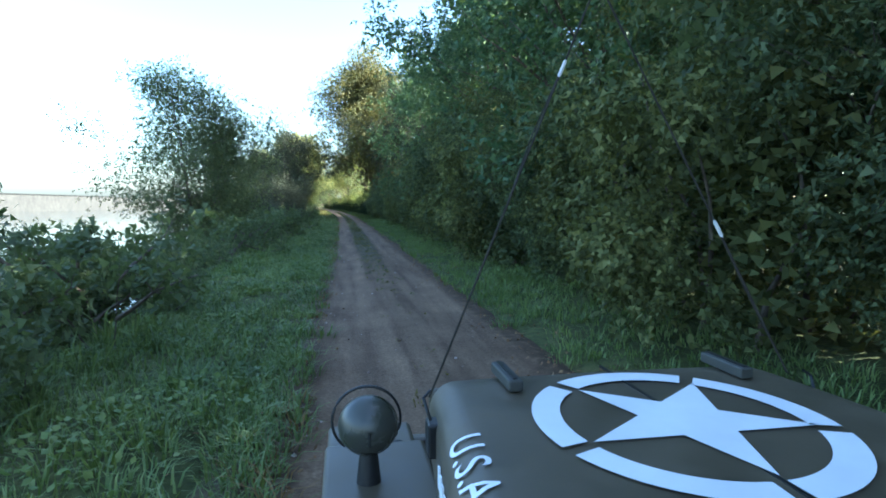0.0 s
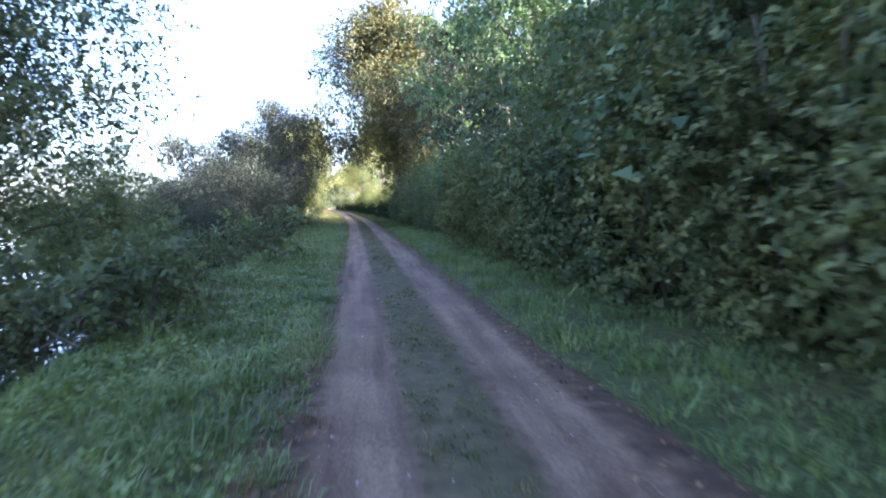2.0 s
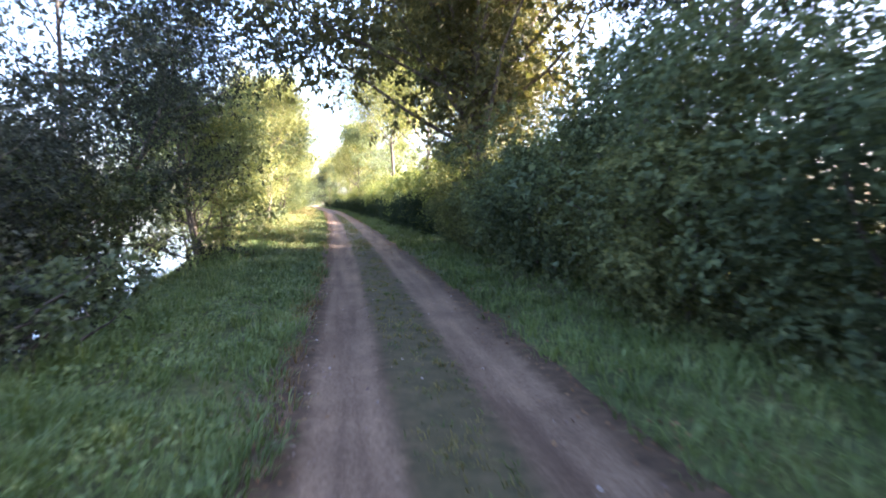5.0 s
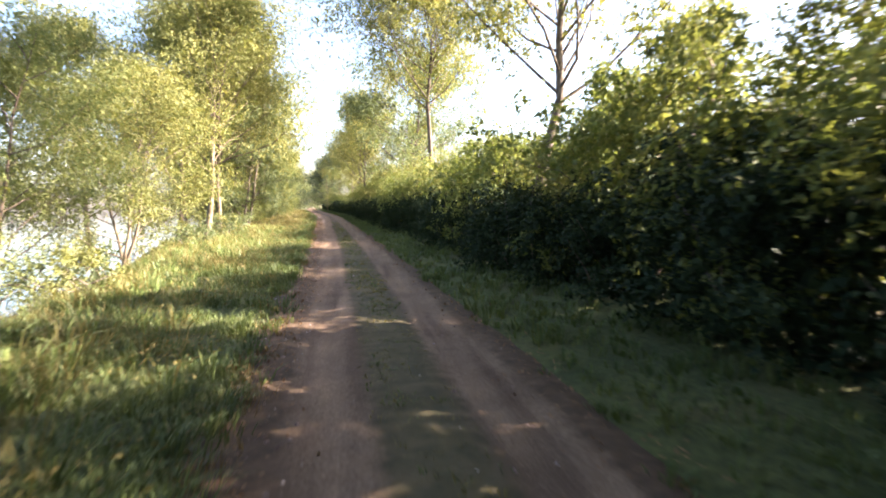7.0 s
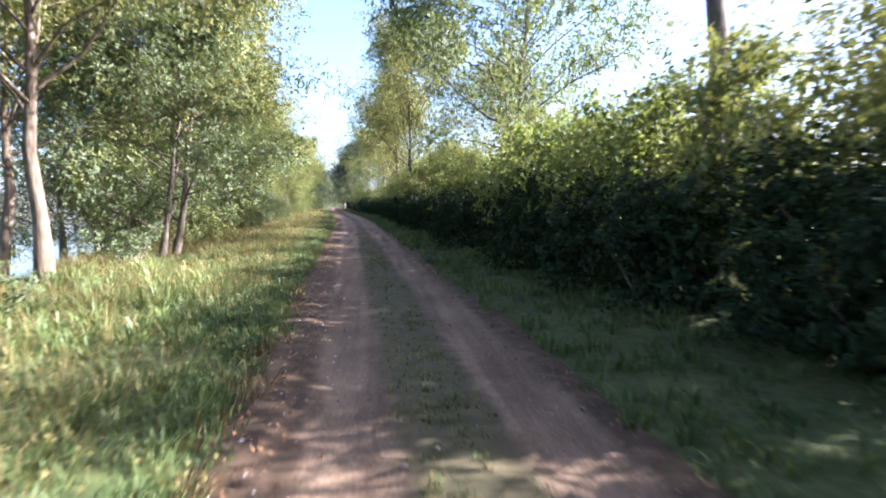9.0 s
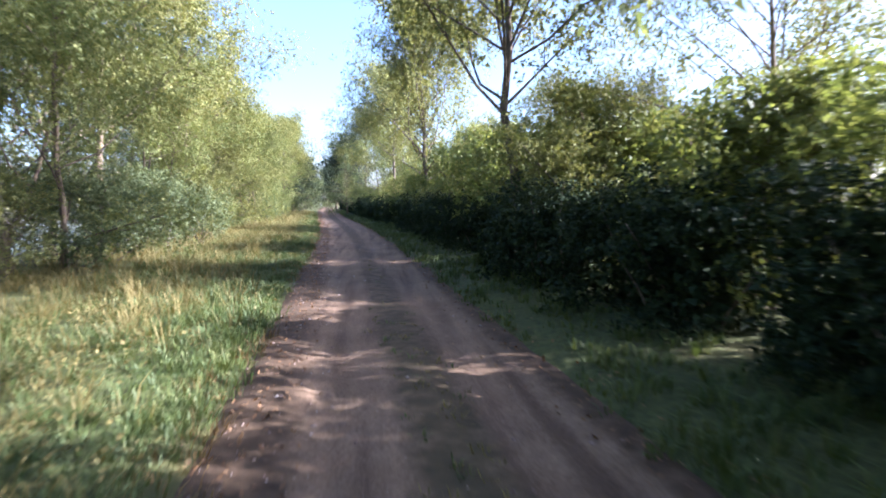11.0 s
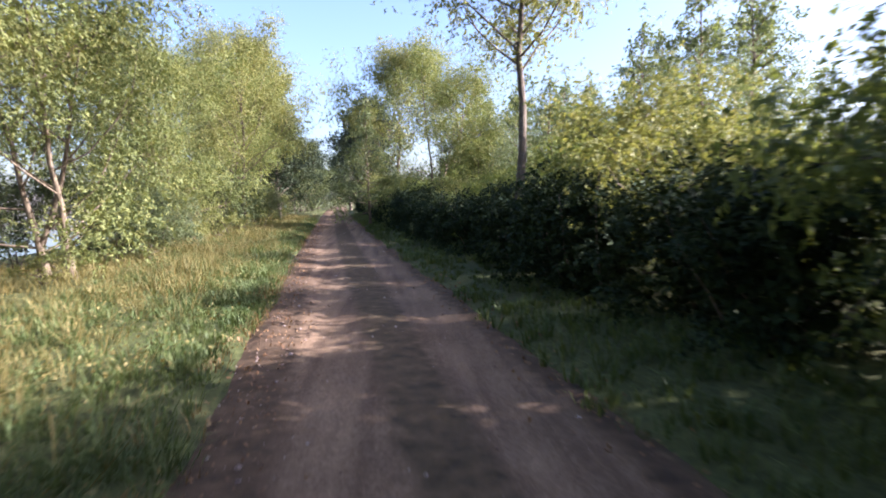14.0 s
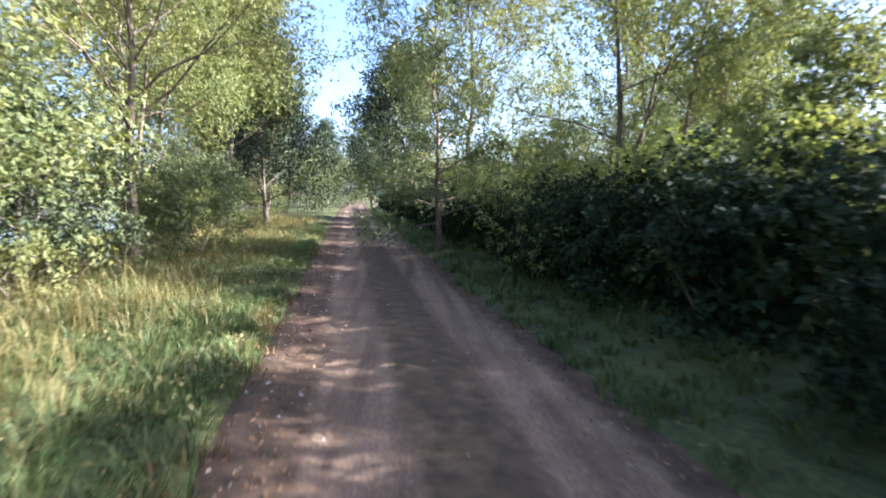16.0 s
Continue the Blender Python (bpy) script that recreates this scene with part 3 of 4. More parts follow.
for kind, u, y, turn, size in (("ash_a", 4.5, 75.9, 0.3, 0.95), ("ash_a", 4.9, 67.6, 1.2, 0.8), ("ash_tall", 4.5, 89.5, 1.0, 0.95), ("ash_a", 3.7, 113.3, 4.0, 0.85), ("ash_full", 5.8, 102.5, 2.0, 1.1)):
    plant("tree", KINDS, kind, u, y, turn, size, "slender ash tree rising above the hedge, sunlit", "tree", "trees along the hedge")
HEDGE_TREE = {"willow_a": "bushy sunlit willow standing behind the hedge", "willow_b": "bushy yellow-green willow standing behind the hedge", "end_tree": "dark leafy tree near the end of the track"}
for kind, u, y, turn, size in (("ash_b", 8.5, 112, 0.7, 0.85), ("willow_b", 6.1, 113.5, 0.4, 0.62), ("willow_b", 6.9, 127.6, 1.4, 0.74), ("willow_b", 7.3, 131.4, 2.4, 0.68), ("willow_b", 6.6, 118.3, 2.4, 0.75),
                               ("ash_lean", 4.6, 129.5, 0.3, 1.0), ("ash_tall", 4.5, 143.1, 0.5, 0.76), ("willow_a", 5.6, 158, 1.9, 1.05), ("ash_a", 5.0, 171, 5.0, 0.95), ("end_tree", 4.2, 182, 2.0, 0.8), ("end_tree", 3.4, 190, 0.0, 0.95)):
    plant("tree", KINDS, kind, u, y, turn, size, HEDGE_TREE.get(kind, "slender ash tree rising above the hedge, sunlit"), "tree", "trees along the hedge")
for u, y, size in ((3.3, 161.5, 0.9), (10.5, 150.5, 0.75), (13.0, 152, 0.8), (11.5, 156, 0.95), (14.5, 158, 1.0), (12.0, 162, 1.15), (16, 166, 1.2), (18, 170, 1.3), (15.5, 173, 1.25), (9.5, 160, 0.85), (17, 178, 1.4), (11.0, 168, 1.3), (13.5, 181, 1.4), (20, 176, 1.35),
                   (14.5, 122, 1.1), (12.5, 126, 1.05), (16, 129, 1.2), (13.0, 132, 1.1), (11.0, 135.5, 1.0), (15.0, 137, 1.2), (12.5, 140, 1.1), (17, 142, 1.3), (10.8, 144, 0.95), (14.0, 146.5, 1.15), (12.0, 149, 1.0), (17.5, 151, 1.25), (15.5, 154, 1.2)):
    plant("tree", KINDS, "pole", u - 1.0, y, R.uniform(0, 6.28), size * (1.15 if y > 143.5 else 0.75), "slim cone-shaped young tree in sunlight", "tree", "young trees in the field")

# river side
for kind, u, y, turn, size, label in (
        ("river_round", -6.4, 27.0, 0.0, 0.92, "forked riverside tree with grey-green leaves"),
        ("bank_shade", -5.8, 57.7, 1.7, 1.12, "dark forked riverside tree with grey-green leaves"),
        ("bank", -4.8, 66.0, 0.7, 0.9, "forked riverside tree with grey-green leaves"),
        ("bank", -5.9, 31.8, 2.0, 0.5, "small riverside tree with grey-green leaves"),
        ("bank_shade", -7.7, 53.3, 3.0, 0.98, "dark forked riverside tree with grey-green leaves"),
        ("ash_b", -4.9, 88.5, 3.3, 1.05, "sunlit ash with a pale forked trunk"),
        ("ash_b", -10.2, 91.5, 0.3, 1.2, "sunlit ash with a pale forked trunk"),
        ("willow_a", -6.6, 76.5, 4.0, 0.85, "bushy sunlit willow on the river bank"),
        ("willow_b", -6.1, 82.7, 0.5, 1.0, "leaning willow with bare lower stems"),
        ("ash_b", -5.3, 94.0, 2.2, 1.15, "sunlit ash with a pale forked trunk"),
        ("bank", -4.7, 99.2, 2.6, 0.95, "dark green riverside tree with several stems"),
        ("willow_a", -7.6, 101.5, 5.0, 1.3, "bushy sunlit willow on the river bank"),
        ("ash_b", -8.2, 97.5, 4.0, 1.25, "sunlit ash with a pale forked trunk"),
        ("willow_a", -5.0, 67.4, 2.0, 0.8, "bushy sunlit willow on the river bank"),
        ("willow_a", -6.4, 70.5, 1.0, 0.9, "bushy sunlit willow on the river bank"),
        ("ash_a", -6.3, 105.0, 1.1, 1.1, "sunlit ash with a pale forked trunk")):
    plant("tree", KINDS, kind, u, y, turn, size, label, "tree", "riverside trees")
for kind, u, y, turn, size, label in (
        ("willow_a", -6.2, 114.0, 2.0, 1.0, "bushy sunlit willow on the river bank"),
        ("ash_b", -8.8, 118.0, 0.2, 1.05, "sunlit ash with a pale forked trunk"),
        ("ash_b", -6.0, 127.8, 1.0, 1.15, "tall sunlit ash with bare leaning limbs"),
        ("ash_b", -7.4, 121.0, 2.6, 1.2, "tall sunlit ash with bare leaning limbs"),
        ("willow_a", -6.9, 124.5, 3.0, 0.95, "bushy sunlit willow on the river bank"),
        ("willow_b", -6.4, 133.0, 4.0, 1.1, "bushy sunlit willow on the river bank"),
        ("ash_b", -7.4, 137.0, 5.0, 1.0, "sunlit ash with a pale forked trunk"),
        ("willow_a", -5.6, 142.0, 1.4, 1.0, "bushy sunlit willow on the river bank"),
        ("willow_a", -6.2, 152.5, 0.4, 1.0, "bushy sunlit willow on the river bank"),
        ("ash_b", -4.0, 158.5, 2.4, 0.95, "sunlit ash with a pale forked trunk"),
        ("willow_a", -5.4, 163.0, 3.6, 1.1, "bushy sunlit willow on the river bank"),
        ("ash_a", -5.0, 171.0, 0.9, 0.9, "sunlit ash with a pale forked trunk"),
        ("end_tree", -3.6, 174.0, 1.4, 0.62, "dark leafy tree closing the end of the track"),
        ("end_tree", -6.2, 178.0, 0.4, 0.9, "dark leafy tree closing the end of the track"),
        ("end_tree", -5.0, 185.0, 2.9, 0.8, "dark leafy tree closing the end of the track"),
        ("end_tree", -5.0, 193.0, 0.9, 0.75, "dark leafy tree closing the end of the track"),
        ("end_tree", 0.5, 236.0, 0.2, 0.8, "dark leafy tree closing the end of the track"),
        ("end_tree", 5.0, 240.0, 1.2, 0.9, "dark leafy tree closing the end of the track"),
        ("end_tree", -4.5, 238.0, 2.2, 0.9, "dark leafy tree closing the end of the track"),
        ("end_tree", 2.5, 206.0, 0.9, 0.85, "dark leafy tree closing the end of the track"),
        ("end_tree", -3.0, 214.0, 0.9, 0.8, "dark leafy tree closing the end of the track")):
    plant("tree", KINDS, kind, u, y, turn, size, label, "tree", "riverside trees")
for i, y in enumerate((107, 113, 121, 128, 134, 145, 152, 160, 168, 176, 186, 198)):
    plant("tree", KINDS, ("willow_a", "willow_b", "ash_b")[i % 3], float(np.interp(y, [105, 150, 200], [-9.8, -8.6, -7.6])) + R.uniform(-0.5, 0.5), y, R.uniform(0, 6.28), R.uniform(0.9, 1.15),
          "bushy sunlit tree at the water's edge", "tree", "riverside trees")
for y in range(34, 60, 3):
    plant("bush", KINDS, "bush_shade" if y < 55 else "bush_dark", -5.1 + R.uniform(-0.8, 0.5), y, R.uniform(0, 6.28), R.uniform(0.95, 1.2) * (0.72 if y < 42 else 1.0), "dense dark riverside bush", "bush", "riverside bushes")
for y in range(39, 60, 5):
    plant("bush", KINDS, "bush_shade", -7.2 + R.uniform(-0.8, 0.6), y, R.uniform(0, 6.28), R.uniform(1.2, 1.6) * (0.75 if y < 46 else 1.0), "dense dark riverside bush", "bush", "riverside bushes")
for u, y, size in ((-5.6, 11.5, 0.7), (-6.6, 13.5, 0.8), (-6.8, 8, 0.75), (-4.6, 30, 0.6), (-5.6, 31.5, 0.85), (-7.0, 33, 1.0)):
    plant("bush", KINDS, "bush_bank", u, y, R.uniform(0, 6.28), size, "small grey-green bush at the water's edge", "bush", "riverside bushes")
for u, y, size in ((-4.6, 147.4, 0.5), (-4.9, 144.5, 0.6), (-3.6, 160.5, 0.6), (-4.6, 122.0, 0.55), (-5.0, 118.5, 0.6), (-5.4, 115.0, 0.6)):
    plant("bush", KINDS, "bush_bank", u, y, R.uniform(0, 6.28), size, "low green bramble bush beside the verge", "bush", "riverside bushes")
for u, y, size in ((-4.0, 188, 1.2), (-3.2, 197, 1.4), (-2.8, 205, 1.5), (-4.5, 210, 1.6), (3.6, 212, 1.5), (-6.5, 192, 1.5), (0.8, 224, 1.7), (-2.2, 222, 1.7)):
    plant("bush", KINDS, "bush_dark", u, y, R.uniform(0, 6.28), size, "dark bush closing the end of the track", "bush", "bushes at the far end")
for y in range(100, 190, 4):
    plant("bush", KINDS, ("bush_light", "bush_dark")[y % 3 == 0], float(np.interp(y, [100, 115, 122, 142, 150, 160, 190], [-6.4, -6.2, -5.6, -6.9, -4.9, -4.8, -4.4])) + R.uniform(-1.0, 0.3), y, R.uniform(0, 6.28), R.uniform(0.55, 0.95),
          "sunlit scrubby bush under the riverside trees", "bush", "riverside bushes")
for i, y in enumerate(np.arange(57, 184, 2.1)):
    tall = float(np.interp(y, [63, 80, 84, 98, 104, 114, 125, 132, 139, 145, 160, 170, 180], [0.95, 0.95, 1.05, 1.05, 1.12, 1.08, 0.95, 0.95, 0.95, 0.66, 0.66, 0.8, 1.0]))
    plant("bush", KINDS, ("bush_hedge", "bush_hedge", "bush_light")[i % 3], (4.75, 6.6)[i % 2] + R.uniform(-0.35, 0.4), float(y) + R.uniform(-0.7, 0.7), R.uniform(0, 6.28), (R.uniform(0.86, 1.1) * min(tall, 1.0), R.uniform(0.78, 1.0) * tall)[i % 2],
          "bright yellow-green shrub growing over the hedge", "bush", "shrubs behind the hedge")
for u, y, size in ((5.2, 73.0, 1.1), (5.6, 77.6, 0.95)):
    plant("bush", KINDS, "bush_hedge", u, y, R.uniform(0, 6.28), size, "tall yellow-green shrub standing over the hedge", "bush", "shrubs behind the hedge")
for u, y, size in ((4.7, 67.0, 0.95), (5.3, 69.2, 1.05), (4.9, 71.6, 1.0), (5.6, 74.0, 0.95), (4.7, 79.6, 0.8), (5.0, 81.0, 0.72), (4.6, 89.0, 0.75), (4.8, 93.4, 0.72), (5.4, 95.6, 0.75), (5.0, 98.5, 0.68), (5.2, 108.0, 0.7),
                   (4.6, 112.5, 0.9), (4.8, 121.8, 1.0), (5.6, 123.5, 0.9), (6.0, 134.5, 0.75), (5.8, 143.0, 0.75), (5.6, 151.0, 0.85), (6.2, 154.5, 0.9)):
    plant("bush", KINDS, "shoots", u, y, R.uniform(0, 6.28), size, "tall shrub of upright pale leafy shoots above the hedge", "bush", "shrubs behind the hedge")
for i in range(56):
    y = R.uniform(2, 62) if i < 34 else R.uniform(2, 26)
    u = float(shoulder(y)) - R.uniform(0.5, 3.2)
    plant("weed", KINDS, "weed", u, y, R.uniform(0, 6.28), R.uniform(0.8, 1.4), "clump of tall weeds on the bank", "weeds", "weeds on the bank", 0.05)
for i in range(40):
    y = R.uniform(60, 160)
    u = float(np.interp(y, [60, 90, 110, 160], [-3.2, -4.2, -4.8, -3.6])) - R.uniform(0.0, 2.0)
    plant("weed", KINDS, ("weed_light", "weed")[i % 3 == 0], u, y, R.uniform(0, 6.28), R.uniform(0.6, 1.0), "clump of tall weeds in the sunlit grass", "weeds", "weeds on the bank", 0.05)

# the hedge, bush by bush


def hedge_meshes(seed, lobes, count, leaf, foliage, uneven, slim=0.3, k=4600):
    """Stems and leaves of three and a half metres of hedge: rounded lobes of twigs over inner leaves added to keep the
    inside dark, open at the foot.
    """
    rng = np.random.default_rng(seed)
    face, top = int(lobes * 0.5), int(lobes * 0.32)
    cen = np.concatenate([
        np.column_stack([rng.normal(-0.92, 0.13, face), rng.uniform(-1.7, 1.7, face), rng.uniform(0.10, 2.0, face)]),
        np.column_stack([rng.uniform(-0.85, 0.9, top), rng.uniform(-1.7, 1.7, top), 2.05 + rng.normal(size=top) * uneven]),
        np.column_stack([rng.normal(0.9, 0.15, lobes - face - top), rng.uniform(-1.7, 1.7, lobes - face - top), rng.uniform(0.4, 2.0, lobes - face - top)])])
    cen[:, 0] += 0.22 * np.sin(cen[:, 1] * 1.9 + seed) + np.where(cen[:, 0] < 0, 0.16 * np.sin(cen[:, 2] * 2.6 + seed), 0)
    inside = np.column_stack([rng.uniform(-0.5, 0.8, k), rng.uniform(-1.72, 1.72, k), rng.uniform(0.03, 2.0, k)])
    stems = [tube(*limb((rng.uniform(-0.4, 0.3), yy, -0.1), (rng.normal() * 0.25, rng.normal() * 0.2, 1), rng.uniform(1.6, 2.5), 0.03, rng), 5) for yy in np.linspace(-1.5, 1.5, 9)]
    skin = sprays(cen, rng.uniform(0.26, 0.52, lobes), count, leaf, rng, slim=slim, inner=0.5)
    return mesh_np("hedge_wood", *join(stems), BARK, True), mesh_np("hedge_leaves", *join([skin, leaves(inside, leaf * 1.7, rng, slim=0.42, tri=True)]), foliage)


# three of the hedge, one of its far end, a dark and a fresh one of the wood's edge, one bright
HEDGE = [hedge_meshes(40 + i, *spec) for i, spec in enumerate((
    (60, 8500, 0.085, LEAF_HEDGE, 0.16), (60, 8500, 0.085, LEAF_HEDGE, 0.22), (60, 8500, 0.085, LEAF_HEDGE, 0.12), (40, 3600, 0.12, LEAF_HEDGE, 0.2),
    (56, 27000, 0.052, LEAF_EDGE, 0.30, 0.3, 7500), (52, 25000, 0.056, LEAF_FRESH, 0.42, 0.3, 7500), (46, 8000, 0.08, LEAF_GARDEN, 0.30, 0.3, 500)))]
RH = random.Random(12)
for i, y in enumerate(np.arange(-3, 205, 3.0)):
    u = float(np.interp(y, [0, 50, 70, 110, 200], [4.35, 4.3, 4.0, 3.8, 3.8])) + RH.uniform(-0.1, 0.1) * (1 + 1.2 * (y > 60)) + (RH.uniform(-0.1, 0.5) if y < 57 else 0) + (0.35 if y < 5 else 0)
    ob = thing("hedge_bush", float(line_x(y)) + u, float(y) + (RH.uniform(-0.5, 0.5) if y < 57 else 0), float(land(u, y)) - 0.05, "dense green hedge bush lining the track", "hedge", "hedge along the track",
               RH.uniform(-0.08, 0.08) * (3 if y < 57 else 1) + 0.04, RH.uniform(0.88, 1.14) * float(np.interp(y, [0, 12, 18, 26, 34, 50, 66, 120], [1.2, 1.25, 1.5, 1.4, 1.12, 1.1, 0.76, 0.66])) * (1 if y < 60 else RH.uniform(0.94, 1.06)))
    # lightened leaf before y 64, darkened leaf after: brightness set by colour
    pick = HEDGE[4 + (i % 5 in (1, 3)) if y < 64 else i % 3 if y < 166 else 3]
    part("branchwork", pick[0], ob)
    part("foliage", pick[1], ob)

for y in np.arange(58, 172, 4.2):               # thick growth behind the clipped face, added to keep the track in shade
    u = 6.3 + RH.uniform(-0.5, 0.7)
    ob = thing("hedge_bush", float(line_x(y)) + u, float(y), float(land(u, y)) - 0.05, "thick yellow-green growth behind the hedge", "hedge", "growth behind the hedge", RH.uniform(-0.15, 0.15), RH.uniform(0.9, 1.12) if y < 80 else RH.uniform(1.05, 1.28) if y < 100 else RH.uniform(1.0, 1.3) if y < 126 else RH.uniform(0.8, 1.05))
    part("branchwork", HEDGE[6][0], ob)
    part("foliage", HEDGE[6][1], ob)

# ---- grass and fallen leaves ----


def blades(name, mat, tufts, each, seed, urange, yrange, height, label, keep=None, width=0.010, reach=0.10, bend=0.8):
    """Tufts of arching blades, each blade two joints long."""
    rng = np.random.default_rng(seed)
    u = rng.uniform(*urange, tufts)
    y = rng.uniform(*yrange, tufts)
    lush = np.sin(u * 2.9 + 1.7 * np.sin(y * 1.3)) * np.sin(y * 2.1 + 1.3 * np.sin(u * 2.2)) + 0.5 * np.sin(y * 0.6 + u)
    ok = rng.uniform(-1.9, 1.2, tufts) < lush + 0.5
    if keep is not None:
        ok &= rng.uniform(0, 1, tufts) < keep(u, y)
    u, y, lush = (np.repeat(a[ok], each) for a in (u, y, lush))
    size = np.repeat(rng.uniform(0.6, 1.3, int(ok.sum())), each)
    n = len(u)
    az = rng.uniform(0, 2 * np.pi, n)
    out = np.column_stack([np.cos(az), np.sin(az)])
    r = reach * rng.uniform(0, 1, n) ** 0.7
    u, y = u + out[:, 0] * r, y + out[:, 1] * r
    h = height * size * rng.uniform(0.5, 1.1, n) * (1 + 0.3 * lush)
    away = out + rng.normal(size=(n, 2)) * 0.35
    foot = np.column_stack([line_x(y) + u, y, surface(u, y) - 0.01])
    lay = rng.uniform(0.5, 1.2, n)[:, None] * bend
    mid = foot + np.column_stack([away * h[:, None] * 0.30 * lay, h * 0.66])
    tip = foot + np.column_stack([away * h[:, None] * 1.0 * lay, h * rng.uniform(0.65, 1.0, n)])
    side = np.column_stack([-out[:, 1], out[:, 0], np.zeros(n)]) * (width * rng.uniform(0.7, 1.4, n))[:, None]
    v = np.stack([foot - side, foot + side, mid + side * 0.7, mid - side * 0.7, tip], 1).reshape(-1, 3)
    i = np.arange(n)[:, None] * 5
    f = np.concatenate([i + [0, 1, 2], i + [0, 2, 3], i + [3, 2, 4]])
    return tagged(new(name, mesh_np(name, v, f, mat)), label, "grass", kind="stuff")


blades("fresh_verge_grass", GRASS_FRESH_LIFTED, 11500, 14, 11, (-4.4, -0.2), (-2, 60), 0.16, "fresh green grass on the shaded verge, colour lightened", lambda u, y: np.clip((np.interp(y, EDGE_Y, EDGE_U) - u) / 0.32, 0.0, 1) ** 1.3 * np.clip((61 - y) / 6, 0, 1), 0.0065, 0.14, 1.05)
blades("fresh_hedge_grass", GRASS_FRESH_LIFTED, 6500, 11, 12, (1.75, 3.9), (-6, 58), 0.14, "fresh green grass at the foot of the wood, colour lightened", lambda u, y: np.clip((u - 1.75) / 0.5, 0.03, 1), 0.0065, 0.14, 1.0)
blades("verge_grass", GRASS, 12500, 14, 1, (-4.2, -0.35), (53, 172), 0.20, "lush green grass on the river-side verge", lambda u, y: np.where(u < shoulder(y) - 1.2, 0.4, 1.0) * np.clip((np.interp(y, EDGE_Y, EDGE_U) - u) / 0.32, 0.0, 1) ** 1.3, 0.006, 0.13, 1.05)
blades("short_verge_grass", GRASS, 7500, 13, 9, (-3.6, -0.6), (55, 170), 0.10, "short dense grass under the taller blades", lambda u, y: np.clip((np.interp(y, EDGE_Y, EDGE_U) - 0.1 - u) / 0.3, 0.0, 1), 0.006, 0.17, 1.2)
blades("meadow_grass", GRASS_DRY, 12000, 14, 2, (-7.0, -1.0), (58, 180), 0.34, "tall yellowing grass in the sun", lambda u, y: np.clip((-1.1 - u) / 1.4, 0.1, 1) * np.clip((y - 58) / 18, 0, 1), 0.0045, 0.17, 1.35)
blades("bank_grass", GRASS_FRESH_LIFTED, 3600, 14, 3, (-6.5, -2.0), (-4, 95), 0.32, "long rank grass on the bank", None, 0.010, 0.14)
blades("hedge_grass", GRASS, 7000, 9, 4, (1.8, 3.7), (52, 185), 0.17, "short grass at the foot of the hedge", lambda u, y: np.clip((u - 1.75) / 0.3, 0.2, 1))
edge_strip = lambda u, y: np.clip(1.3 - np.abs(u - np.interp(y, EDGE_Y, EDGE_U) + 0.42) / 0.22, 0, 1)
blades("fresh_edge_grass", GRASS_FRESH_LIFTED, 6500, 10, 21, (-1.1, -0.3), (-1, 60), 0.11, "fresh grass hanging over the edge of the track, colour lightened", edge_strip, 0.006, 0.12, 1.1)
blades("edge_grass", GRASS, 11000, 10, 22, (-1.5, -0.4), (58, 168), 0.12, "green grass hanging over the edge of the track", edge_strip, 0.006, 0.12, 1.1)
blades("middle_grass", GRASS, 3200, 8, 5, (0.34, 1.06), (2, 116), 0.045, "thin grass between the wheel ruts", lambda u, y: np.clip(1.5 - np.abs(u - 0.69) / 0.28, 0, 1) * np.interp(y, [4, 13, 20, 90, 112], [0.05, 0.3, 1, 1, 0.1]), 0.005, 0.07, 1.1)
blades("middle_dry_grass", GRASS_DRY, 4200, 8, 15, (0.34, 1.06), (2, 116), 0.045, "thin dry grass between the wheel ruts", lambda u, y: np.clip(1.5 - np.abs(u - 0.69) / 0.28, 0, 1) * np.interp(y, [4, 13, 20, 90, 112], [0.05, 0.3, 1, 1, 0.1]), 0.005, 0.07, 1.1)
blades("straw_grass", GRASS_DRY, 260, 9, 6, (-6.0, -1.9), (84, 168), 0.55, "tall dry straw stalks among the grass", None, 0.005, 0.10, 0.55)
blades("rusty_grass", GRASS_RUST, 6000, 10, 8, (-1.3, -0.25), (0, 168), 0.13, "rust-brown withered grass along the track edge", lambda u, y: np.clip(1.1 - np.abs(u - np.interp(y, EDGE_Y, EDGE_U) + 0.22) / 0.2, 0, 1) * (np.sin(y * 0.9) + np.sin(y * 0.37 + 1) > -0.4), 0.005, 0.10, 1.15)


def low_leaves(name, mat, count, seed, yrange, size, label):
    """Small broad leaves of low plants in patches between the grass."""
    rng = np.random.default_rng(seed)
    u, y = rng.uniform(-3.8, -0.62, count), rng.uniform(*yrange, count)
    patch = np.sin(u * 3.1 + 2.0 * np.sin(y * 0.9)) + np.sin(y * 2.3 + 1.5 * np.sin(u * 1.7))
    ok = (patch > rng.uniform(-1.2, 1.0, count)) & (u < np.interp(y, EDGE_Y, EDGE_U) - rng.uniform(0, 0.35, count))
    u, y, patch = u[ok], y[ok], patch[ok]
    c = np.column_stack([line_x(y) + u, y, surface(u, y) + rng.uniform(0.02, 0.09, len(u)) * (1 + 0.45 * patch)])
    return tagged(new(name, mesh_np(name, *leaves(c, size, rng, up=1.6, droop=0.0, slim=0.36), mat)), label, "weeds", kind="stuff")


low_leaves("low_weed_leaves", GRASS_FRESH_LIFTED, 60000, 61, (0, 60), 0.055, "low leafy plants in the fresh verge grass")
low_leaves("low_verge_leaves", GRASS_DRY, 45000, 62, (58, 168), 0.045, "low leafy plants in the sunlit verge")
rng = np.random.default_rng(91)
n = 7000                                       # loose stones, mostly along the edges of the wheel ways
